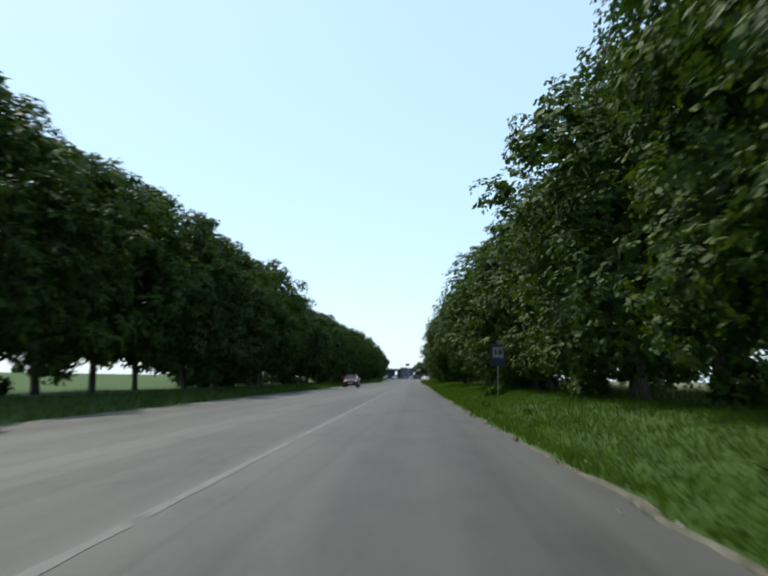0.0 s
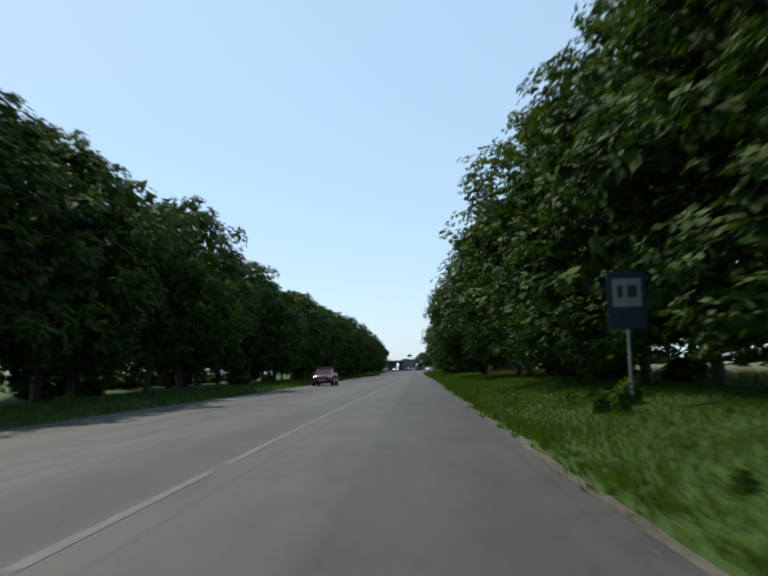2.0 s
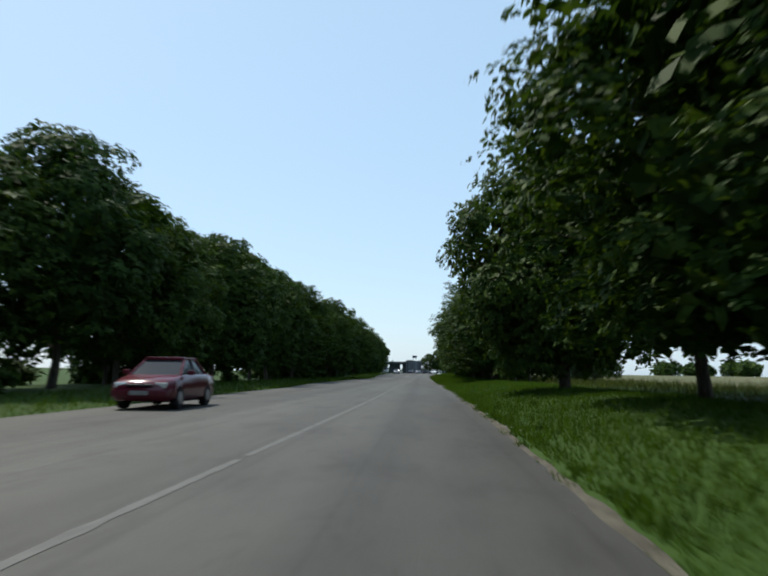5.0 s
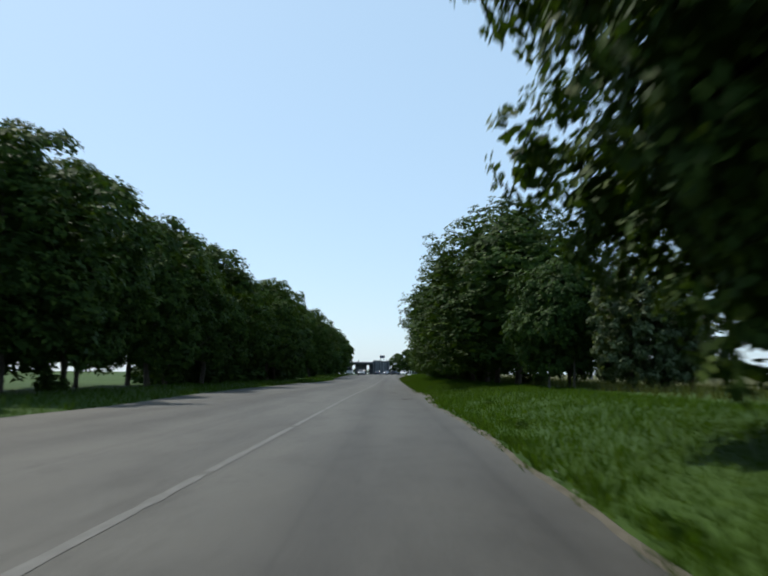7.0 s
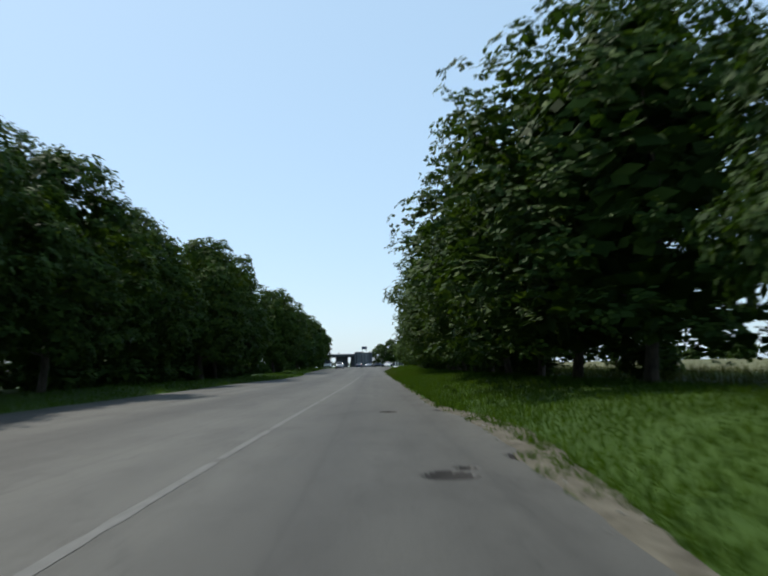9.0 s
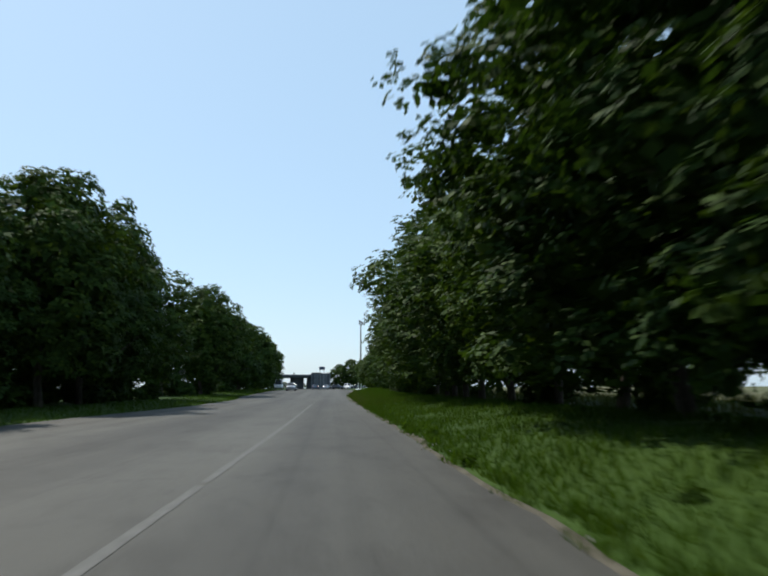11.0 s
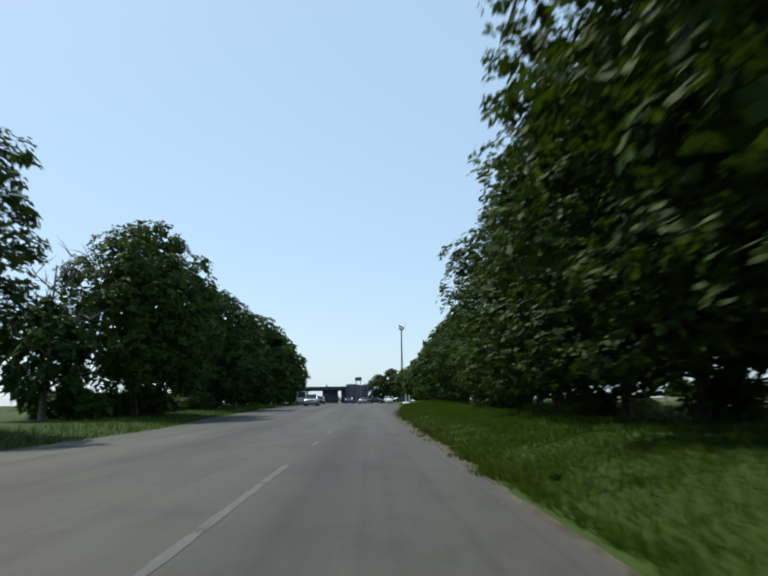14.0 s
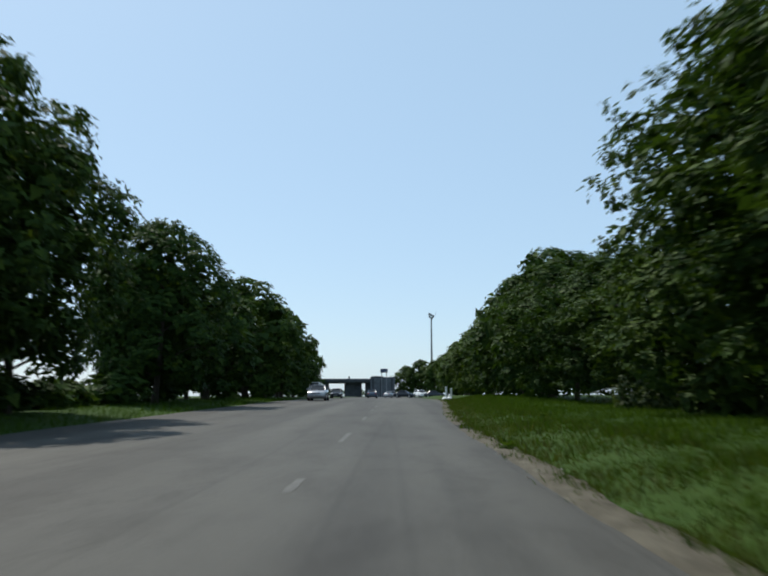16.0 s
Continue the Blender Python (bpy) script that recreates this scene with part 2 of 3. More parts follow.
def hole_depth(x, y):
    d = 0.0
    for hx, hy, rx, ry in HOLES:
        wob = 1 + 0.3 * noise.noise((x * 2.5, y * 2.5, 4))
        q = math.hypot((x - hx) / rx, (y - hy) / ry) * wob
        d = max(d, 0.07 * (1 - smooth(0.6, 1.0, q)))
    return d


def build_road():
    us = spread((0, 0.78, 0.06), (0.78, 1.0, 0.0052))
    ys = spread((-60, 124, 1.0), (124, 140.5, 0.075), (140.5, 310, 1.0), (310, 700, 10))
    verts, faces = [], []
    w = len(us)
    for y in ys:
        l, r, z = left_edge(y), right_edge(y), road_z(y)
        for u in us:
            x = l + (r - l) * u
            crown = 0.02 * (1 - ((x + 3.8) / 5.8) ** 2)
            verts.append((x, y, z + crown - hole_depth(x, y)))
    faces = [(j * w + i, j * w + i + 1, (j + 1) * w + i + 1, (j + 1) * w + i) for j in range(len(ys) - 1) for i in range(w - 1)]
    me = mesh_of("road", verts, faces, [ASPHALT, BROKEN_SHADED], True)
    # the shading of the holes' depth is put into this near-black colour
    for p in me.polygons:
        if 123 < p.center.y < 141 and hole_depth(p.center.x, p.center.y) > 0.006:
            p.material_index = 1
    road = tagged(new("road", me), "worn grey asphalt road with potholes near its crumbling edge", "road", kind="structure")
    return road


def sunk(y):
    """A shallow dip in the shoulder."""
    return 0.06 * smooth(233.4, 234.0, y) * (1 - smooth(235.6, 236.2, y))


def worn_strip(y):
    """How far the bare dirt reaches into the verge near the junction."""
    return smooth(196, 214, y) * (0.42 + 0.22 * noise.noise((y * 0.45, 6, 2)))


def build_dirt_edge():
    ys = spread((-20, 300, 0.5))
    verts, faces = [], []
    for y in ys:
        r, z = right_edge(y), road_z(y)
        wide = 0.05 + 0.22 * max(0, noise.noise((y * 0.2, 1, 5))) + 0.5 * smooth(120, 129, y) * (1 - smooth(135, 143, y)) + worn_strip(y) + 0.10 * noise.noise((y * 1.3, 2, 5))
        ragged = 0.07 * noise.noise((y * 1.7, 8, 5))
        verts += [(r - 0.09 + ragged, y, z - 0.012), (r + 0.03, y, z + 0.016 - sunk(y)), (r + max(0.06, wide), y, max(z, ground_z(r + wide, y)) + 0.008)]
    for j in range(len(ys) - 1):
        for i in range(2):
            faces.append((j * 3 + i, j * 3 + i + 1, j * 3 + i + 4, j * 3 + i + 3))
    me = mesh_of("road_shoulder", verts, faces, [DIRT, BROKEN_SHADED], True)
    # faces of the dip are coloured near-black
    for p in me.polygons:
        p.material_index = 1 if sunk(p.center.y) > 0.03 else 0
    tagged(new("road_shoulder", me), "narrow sandy gravel strip along the asphalt edge", "shoulder", kind="structure")


def build_markings(road):
    rng = random.Random(4)
    y, n = -8.0, 0
    while y < 300:
        long = rng.uniform(3.5, 7.5) if y < 192 else rng.uniform(1.2, 3.5)
        verts, faces = [], []
        steps = max(2, int(long / 0.4))
        for k in range(steps + 1):
            yy = y + long * k / steps
            x, z = centre_line(yy), road_z(yy)
            half = 0.058 + 0.03 * noise.noise((yy * 2, 0, 1))
            zz = z + 0.02 * (1 - ((x + 3.8) / 5.8) ** 2) + 0.004
            verts += [(x - half, yy, zz), (x + half, yy, zz)]
            if k:
                faces.append((2 * k - 2, 2 * k - 1, 2 * k + 1, 2 * k))
        ob = new("line_dash", mesh_of("line_dash", verts, faces, [PAINT]))
        ob.parent = road
        y += long + (rng.uniform(0.1, 0.7) if y < 192 else rng.uniform(4.0, 8.0))


# ---- trees ----
def girth_at(h, taper):
    """How wide a crown is at the share h of its height: 0 a full dome, 1 a cone."""
    peak = 0.42 - 0.10 * taper
    if h < peak:
        return 0.70 + 0.30 * math.sin(h / peak * math.pi / 2)
    return max(0.10, 1 - ((h - peak) / (1 - peak)) ** (2.4 - 1.2 * taper)) ** (0.55 + 0.2 * taper)


def crown_arrays(rng, height, radius, base, lobes, leaves, size, droop=0.5, core=1200, taper=0.0, kite=False):
    """Leaves of a crown: rounded boughs on a domed envelope, whorls of drooping leaves on their outer sides, larger ones within."""
    hubs, lies, sizes = [], [], []
    tall = height - base
    shape = rng.uniform(0, 50)
    for k in range(lobes):
        h = ((k + 0.5) / lobes) ** 0.92
        prof = girth_at(h, taper)
        a = k * 2.39996 + rng.uniform(-0.4, 0.4)
        lr = radius * rng.uniform(0.17, 0.31) * (0.7 + 0.3 * prof)
        reach = radius * prof * rng.uniform(0.86, 0.98) * (1 + 0.36 * noise.noise((math.cos(a) * 1.5 + shape, math.sin(a) * 1.5, h * 4.2)))
        r = max(0.05 * radius, reach - 0.9 * lr)
        c = np.array((r * math.cos(a), r * math.sin(a), base + lr * 0.55 + (tall - 1.35 * lr) * h + rng.uniform(-0.06, 0.06) * radius))
        out = np.array((math.cos(a), math.sin(a), 0.35 + 1.3 * (h - 0.35)))
        out /= np.linalg.norm(out)
        n = max(7, int(leaves / lobes * (lr / (0.235 * radius)) ** 1.6))
        q = np.random.default_rng(rng.randrange(10 ** 6))
        for count, near, spread_, big in ((max(1, n // 7), 0.74, 0.28, 1.0), (max(1, n // 30), 0.36, 0.26, 1.9)):
            d = q.normal(size=(count, 3))
            d /= np.linalg.norm(d, axis=1, keepdims=True)
            d[(d @ out) < -0.2] *= -1
            hubs.append(c + d * lr * (near + spread_ * q.random((count, 1)) ** 0.6) * (1.05, 1.05, 0.85))
            lies.append(0.75 * d + 0.25 * out + (0, 0, 0.38) + q.normal(size=(count, 3)) * 0.22)
            sizes.append(np.full(count, size * big) * q.uniform(0.75, 1.25, count))
    q = np.random.default_rng(rng.randrange(10 ** 6))
    m = max(1, core // 7)
    hh, ang = q.random(m), q.random(m) * 2 * math.pi
    prof = np.array([girth_at(v, taper) for v in hh])
    rr = radius * prof * (0.26 + 0.34 * q.random(m))
    hubs.append(np.stack((rr * np.cos(ang), rr * np.sin(ang), base + tall * (0.08 + 0.80 * hh)), -1))
    lies.append(q.normal(size=(m, 3)) * 0.3 + np.stack((np.cos(ang), np.sin(ang), 1.4 * (hh - 0.4)), -1))
    sizes.append(radius * q.uniform(0.09, 0.13, m))
    hubs, lies, sizes = np.concatenate(hubs), np.concatenate(lies), np.concatenate(sizes)
    # seven leaves round each whorl
    whorls = len(hubs)
    lies /= np.linalg.norm(lies, axis=1, keepdims=True)
    e1 = np.cross(lies, q.normal(size=lies.shape))
    e1 /= np.linalg.norm(e1, axis=1, keepdims=True) + 1e-9
    e2 = np.cross(lies, e1)
    phi = (np.arange(7) * (2 * math.pi / 7))[None, :] + q.normal(size=(whorls, 7)) * 0.25
    radial = e1[:, None, :] * np.cos(phi)[..., None] + e2[:, None, :] * np.sin(phi)[..., None]
    s = (sizes[:, None] * q.uniform(0.75, 1.25, (whorls, 7)))[..., None]
    way = radial + q.normal(size=radial.shape) * 0.16
    way[..., 2] -= droop * q.uniform(0.4, 1.1, (whorls, 7))
    way /= np.linalg.norm(way, axis=2, keepdims=True)
    side = np.cross(np.broadcast_to(lies[:, None, :], way.shape) + q.normal(size=way.shape) * 0.25, way)
    side /= np.linalg.norm(side, axis=2, keepdims=True) + 1e-9
    foot = hubs[:, None, :] + radial * s * 0.15 + q.normal(size=radial.shape) * s * 0.22
    tip, wide = foot + way * s * 1.35, foot + way * s * 0.75
    left, right = wide + side * s * 0.42, wide - side * s * 0.42
    if kite:
        verts = np.stack((left, tip, right, foot), 2).reshape(-1, 3)
        four = np.arange(whorls * 7) * 4
        return verts, np.stack((four, four + 1, four + 2, four + 2, four + 3, four), -1).reshape(-1, 3)
    left, right = left - way * s * 0.45, right - way * s * 0.45
    return np.stack((left, tip, right), 2).reshape(-1, 3), np.arange(whorls * 21).reshape(-1, 3)


def crown_mesh(name, mat, **kw):
    verts, tris = crown_arrays(**kw)
    me = bpy.data.meshes.new(name)
    me.vertices.add(len(verts))
    me.vertices.foreach_set("co", verts.astype(np.float32).ravel())
    me.loops.add(len(tris) * 3)
    me.loops.foreach_set("vertex_index", tris.astype(np.int32).ravel())
    me.polygons.add(len(tris))
    me.polygons.foreach_set("loop_start", np.arange(len(tris), dtype=np.int32) * 3)
    me.update(calc_edges=True)
    me.materials.append(mat)
    return me


def limb(verts, faces, line, radii, sides=7):
    """Adds a tube along a line of places."""
    start = len(verts)
    for k, (p, r) in enumerate(zip(line, radii)):
        q = line[min(k + 1, len(line) - 1)] - line[max(k - 1, 0)]
        turn = q.to_track_quat("Z", "Y")
        for s in range(sides):
            a = 2 * math.pi * s / sides
            verts.append(tuple(p + turn @ Vector((r * math.cos(a), r * math.sin(a), 0))))
    for k in range(len(line) - 1):
        for s in range(sides):
            a, b = start + k * sides + s, start + k * sides + (s + 1) % sides
            faces.append((a, b, b + sides, a + sides))


def trunk_mesh(rng, height, radius, base, girth, mat, branches=9, twigs=0):
    verts, faces = [], []
    line, p = [], Vector((0, 0, -0.3))
    for k in range(7):
        line.append(p.copy())
        p += Vector((rng.uniform(-0.14, 0.14), rng.uniform(-0.14, 0.14), height * 0.125))
    radii = [girth * f for f in (1.3, 1.0, 0.9, 0.74, 0.55, 0.38, 0.2)]
    limb(verts, faces, line, radii, 10)
    for k in range(branches):
        f = 0.22 + 0.72 * k / branches
        at = f * (len(line) - 1)
        s = line[int(at)].lerp(line[min(int(at) + 1, 6)], at % 1)
        a = k * 2.4 + rng.uniform(-0.5, 0.5)
        reach = radius * rng.uniform(0.65, 0.95) * (1.1 - 0.5 * f)
        way = Vector((math.cos(a), math.sin(a), rng.uniform(0.3, 0.9)))
        pts = [s]
        for j in range(1, 5):
            pts.append(s + way * reach * j / 4 + Vector((rng.uniform(-0.2, 0.2), rng.uniform(-0.2, 0.2), rng.uniform(-0.1, 0.25))) * j / 2)
        limb(verts, faces, pts, [girth * g * (1.1 - 0.6 * f) for g in (0.45, 0.34, 0.24, 0.15, 0.05)], 6)
        for t in range(twigs):
            o = pts[rng.randrange(1, 5)]
            w = Vector((rng.uniform(-1, 1), rng.uniform(-1, 1), rng.uniform(0.1, 1.1))) * rng.uniform(0.6, 1.5)
            limb(verts, faces, [o, o + w * 0.5 + Vector((0, 0, 0.1)), o + w], [0.035, 0.022, 0.008], 4)
    return mesh_of("trunk", verts, faces, [mat], True)


def make_tree(name, seed, label, height, radius, base, girth=0.24, lobes=90, leaves=9000, size=0.34, leaf=None, core=1300, droop=0.5, taper=0.0, kite=False):
    rng = random.Random(seed)
    tree = empty(name, Matrix(), label, "tree")
    for n, me in (("trunk", trunk_mesh(rng, height, radius, base, girth, BARK)),
                  ("crown", crown_mesh("crown", leaf or LEAF, rng=rng, height=height, radius=radius, base=base, lobes=lobes, leaves=leaves, size=size, core=core, droop=droop, taper=taper, kite=kite))):
        new(n, me).parent = tree
    return tree


def plant(tree, x, y, turn, scale, wide=1.0):
    m = pose(x, y, ground_z(x, y) - 0.02, 0, 0, turn) @ Matrix.Diagonal((scale * wide, scale * wide, scale, 1))
    return m


def make_willow(x, y, height, seed):
    """A clump of upright plumes with narrow drooping leaves."""
    rng = random.Random(seed)
    tree = empty("willow_tree", plant(None, x, y, 30 * seed, 1.0), "slender willow with wispy pale grey green foliage", "tree", "willows beside the gap")
    new("trunk", trunk_mesh(rng, height, 1.4, 0.4, 0.08, BARK, 8, 3)).parent = tree
    verts, tris, start = [], [], 0
    for k in range(9):
        a, far = k * 2.4, (0.0 if k == 0 else rng.uniform(0.5, 1.7))
        tall = height * (1.0 if k == 0 else rng.uniform(0.55, 0.93))
        v, t = crown_arrays(rng, tall, rng.uniform(0.65, 1.05), rng.uniform(0.2, 0.8), 26, 1500, 0.115, droop=0.9, core=90, taper=0.75)
        lean = np.array((math.cos(a), math.sin(a))) * far
        v[:, :2] += lean * (0.55 + 0.6 * np.clip(v[:, 2:3] / height, 0, 1))
        verts.append(v)
        tris.append(t + start)
        start += len(v)
    new("crown", mesh_of("crown", np.concatenate(verts), np.concatenate(tris).tolist(), [LEAF_PALE])).parent = tree


build_ground()
road = build_road()
build_dirt_edge()
build_markings(road)


def build_trees():
    rng = random.Random(11)
    tall = "tall avenue tree with dense dark green foliage on low branches"
    lining = "trees lining the road"
    near = [make_tree("avenue_tree", 20 + k, tall, h, r, b, 0.11, 110, 17600, 0.115, core=1900, kite=True, taper=c) for k, (h, r, b, c) in enumerate(
        ((13.0, 4.1, 0.7, 0.1), (13.4, 4.2, 0.9, -0.1), (12.6, 4.1, 0.5, 0.5), (13.2, 4.1, 0.8, 0.0)))]
    mid = [make_tree("avenue_tree", 30 + k, tall, h, r, b, 0.16, 85, 11500, 0.19, core=1400, taper=-0.3) for k, (h, r, b) in enumerate(
        ((12.2, 4.1, 1.2), (12.5, 4.3, 1.5), (11.8, 4.0, 1.0), (12.3, 4.2, 1.3)))]
    far = [make_tree("avenue_tree", 40 + k, tall, h, r, b, 0.24, 55, 4500, 0.36, core=600) for k, (h, r, b) in enumerate(
        ((12.0, 4.2, 0.5), (12.4, 4.4, 0.6), (11.6, 4.0, 0.5)))]
    for t in near + mid + far:
        t["group"] = lining
    used = set()

    def put(kinds, x, y, scale=1.0, wide=1.0):
        tree = rng.choice([k for k in kinds if k not in used] or kinds)
        m = plant(tree, x, y, rng.uniform(0, 360), scale, wide)
        if tree not in used:
            used.add(tree)
            tree.matrix_world = m
            return tree
        return copy_thing(tree, m)

    # row beside the driving lane, up to a gap
    y = 2.0
    while y < 92:
        x = 8.8 + 1.3 * (33 < y < 46)
        low = 62 < y < 76
        put(near, x + rng.uniform(-0.3, 0.3) + 0.5 * low, y, rng.uniform(0.97, 1.05) * (0.74 if low else 1.0), rng.uniform(1.20, 1.30) * (0.82 if 27 < y < 29 else 1.0))
        y += rng.uniform(6.0, 7.2)
    lone = make_tree("avenue_tree", 27, tall, 11.9, 5.9, 0.9, 0.24, 130, 42000, 0.140, core=4000, taper=0.3, kite=True)
    lone["group"] = lining
    lone.matrix_world = plant(None, 6.95, 101.0, 130, 1.0)
    # the row goes on behind the gap, nearest the road at its start
    for x, y, s, w in ((8.4, 141.3, 0.94, 1.40), (8.4, 148.0, 0.88, 1.44), (8.2, 155.0, 0.90, 1.42), (8.2, 161.5, 0.90, 1.42), (8.9, 168.0, 0.88, 1.36), (9.1, 174.5, 0.86, 1.34),
                       (8.8, 181.0, 0.88, 1.33), (8.6, 187.0, 0.92, 1.33), (8.7, 193.0, 0.95, 1.30), (9.1, 199.0, 0.90, 1.33), (9.5, 205.5, 0.90, 1.33), (9.6, 212.0, 0.88, 1.34),
                       (9.8, 218.0, 0.86, 1.34), (10.0, 224.0, 0.84, 1.36), (10.5, 231.0, 0.92, 1.12), (9.9, 238.0, 0.50, 1.45), (9.8, 244.5, 0.54, 1.45), (9.7, 251.5, 0.66, 1.35)):
        put([near[1], near[3]] if y in (141.3, 168.0, 193.0) else near, x + rng.uniform(-0.2, 0.2), y, s, w)
    y = 259.0
    while y < 345:
        put(far, 9.9 + rng.uniform(-0.5, 0.5), y, rng.uniform(0.78, 0.90), 1.12)
        y += rng.uniform(5.0, 6.5)
    # row across the road: tall crowns, some nearer the asphalt, with lower ones between
    tops = (20, 26, 32, 38, 44, 50, 56, 62, 69, 75.5, 99.5, 106, 113, 124, 131, 141, 148, 154, 171, 185.5, 192.5, 200, 212, 235, 240.5, 258, 272, 287, 299, 310)
    close = (50, 56, 69, 75.5, 141, 154, 185.5, 192.5, 235, 240.5)
    for k, y in enumerate(tops):
        x = (-15.5 if y in close or y > 250 else -17.7 if y == 212 else -16.7) + rng.uniform(-0.3, 0.3)
        s = rng.uniform(1.01, 1.06) * (1.05 if y in (185.5, 192.5, 200) else 0.96 if y in (235, 240.5) else 1.0) * (1.04 if y == 235 else 0.98 if y == 75.5 else 0.87 if y in (69, 106, 113, 141) else 1.02 if y == 212 else 0.91 if y in (62, 148, 154, 200) else 1.2 if y > 280 else 0.97)
        put(mid if y < 262 else far, x, y, s, rng.uniform(1.06, 1.14))
        gap = (tops[k + 1] if k + 1 < len(tops) else y + 6) - y
        n = int(gap / 6.0) if y not in (212, 240.5) else 0
        for j in range(1, n + 1):
            if gap / (n + 1) > 3.4:
                put(mid if y < 262 else far, -18.6 + rng.uniform(-0.5, 0.5), y + gap * j / (n + 1), rng.uniform(0.80, 0.88), 1.15)
    y = 316
    while y < 348:
        put(far, -17 + rng.uniform(-0.6, 0.6), y, rng.uniform(0.95, 1.08), 1.05)
        y += rng.uniform(5.4, 6.8)
    # crowns round the junction
    for x, y, s in ((3.5, 470, 1.15), (8.5, 468, 1.3), (13, 462, 1.25), (17.5, 470, 1.5), (21, 460, 1.45), (25, 470, 1.6), (33, 470, 1.5), (16, 410, 0.9), (23, 380, 0.85), (-36, 470, 1.1), (-45, 480, 1.2), (-30, 440, 1.1)):
        put(far, x, y, s, 1.2)

    # low growth behind the bridge and round the phone mast
    for k in range(7):
        put(far, -27 + 4.0 * k, 506 + 3 * (k % 2), 0.34, 1.6)
    for x, y in ((32.0, 216), (35.5, 214), (38.5, 217)):
        put(far, x, y, 0.40, 1.3)

    # young and pale trees beside the gap in the row
    make_tree("young_tree", 61, "small round young tree with dense mid green leaves", 7.4, 4.0, 0.8, 0.11, 90, 19000, 0.135, core=1600, kite=True).matrix_world = plant(None, 9.5, 130.8, 40, 0.97, 0.88)
    for x, y, h in ((8.2, 129.6, 1.45), (9.35, 129.2, 1.6)):
        stake = empty("tree_stake", plant(None, x, y, 0, 1.0), "pale weathered wooden stake beside the young tree", "stake", "tree stakes")
        part("shaft", rod((0, 0, -0.3), (0.03, 0.02, h), 0.055, 0.045, 8), DEAD_WOOD, stake)
        part("tip", rod((0.03, 0.02, h), (0.032, 0.021, h + 0.07), 0.045, 0.012, 8), DEAD_WOOD, stake)
    for x, y, h, k in ((11.1, 126.2, 8.2, 62), (12.6, 126.0, 6.4, 63), (14.2, 126.8, 5.9, 64), (12.4, 130.6, 7.6, 65)):
        make_willow(x, y, h, k)

    # bare tree in the gap across the road
    dead = empty("bare_tree", plant(None, -18.6, 228.0, 0, 1.0), "half dead tree with bare grey upper branches", "tree")
    new("trunk", trunk_mesh(random.Random(5), 12.5, 3.6, 2, 0.2, DEAD_WOOD, 14, 9)).parent = dead
    new("crown", crown_mesh("crown", LEAF, rng=random.Random(6), height=7.0, radius=2.8, base=1.0, lobes=40, leaves=3000, size=0.3, core=300)).parent = dead

    # low shrubs beneath the row
    shrub = make_tree("shrub", 81, "low leafy green shrub under the avenue trees", 1.9, 1.1, 0.05, 0.03, 22, 800, 0.20, core=80, droop=0.3)
    shrub["group"], shrub["category"] = "shrubs under the trees", "shrub"
    first = True
    for y in (9, 21, 30.5, 37, 52, 60, 73, 84, 147, 158, 164, 176, 194, 206, 213, 231, 236):
        m = plant(None, 9.6 + rng.uniform(-2.6, 1.8), y, rng.uniform(0, 360), rng.uniform(0.6, 1.05), 1.2)
        if first:
            shrub.matrix_world = m
            first = False
        else:
            copy_thing(shrub, m)
    for y in (31, 58, 63, 92, 121, 128, 168, 182, 188, 204, 244, 251):
        copy_thing(shrub, plant(None, -17.0 + rng.uniform(-2.0, 1.5), y, rng.uniform(0, 360), rng.uniform(0.5, 0.9), 1.5))
    for k in range(30):
        y = 66 + k * 6.4 + rng.uniform(-1.5, 1.5)
        if not (118 < y < 150 or 212 < y < 229):
            copy_thing(shrub, plant(None, -21.0 + rng.uniform(-1.5, 1.5), y, rng.uniform(0, 360), rng.uniform(0.9, 1.4), 1.5))
    for k in range(30):
        y = 150 + k * 3.8 + rng.uniform(-1, 1)
        if not 214 < y < 226:
            copy_thing(shrub, plant(None, -17.0 + rng.uniform(-1.2, 1.2), y, rng.uniform(0, 360), rng.uniform(0.9, 1.35), 1.3))
    for y in (12, 27, 49, 66, 81, 228, 234):
        copy_thing(shrub, plant(None, 14.0 + rng.uniform(-1.8, 2.2), y, rng.uniform(0, 360), rng.uniform(0.5, 0.8), 1.6))

    # hedgerow across the fields
    hedge = [make_tree("hedgerow_tree", 70 + k, "distant round tree of a field hedgerow", h, r, 0.3, 0.2, 40, 1000, 0.85, core=250) for k, (h, r) in enumerate(((8.5, 4.8), (7.0, 4.4)))]
    for k, t in enumerate(hedge):
        t["group"] = "hedgerow trees"
        t.matrix_world = plant(None, 150 + 8 * k, 40 + 8 * k, 0, 1.0)
    for k in range(30):
        y = 60 + k * 17.5
        copy_thing(hedge[k % 2], plant(None, 152 + rng.uniform(-8, 8), y, rng.uniform(0, 360), rng.uniform(0.7, 1.15), 1.2))
        if k % 4 == 3:
            copy_thing(hedge[k % 2], plant(None, -260 + rng.uniform(-8, 8), y, rng.uniform(0, 360), rng.uniform(0.6, 0.9), 1.3))


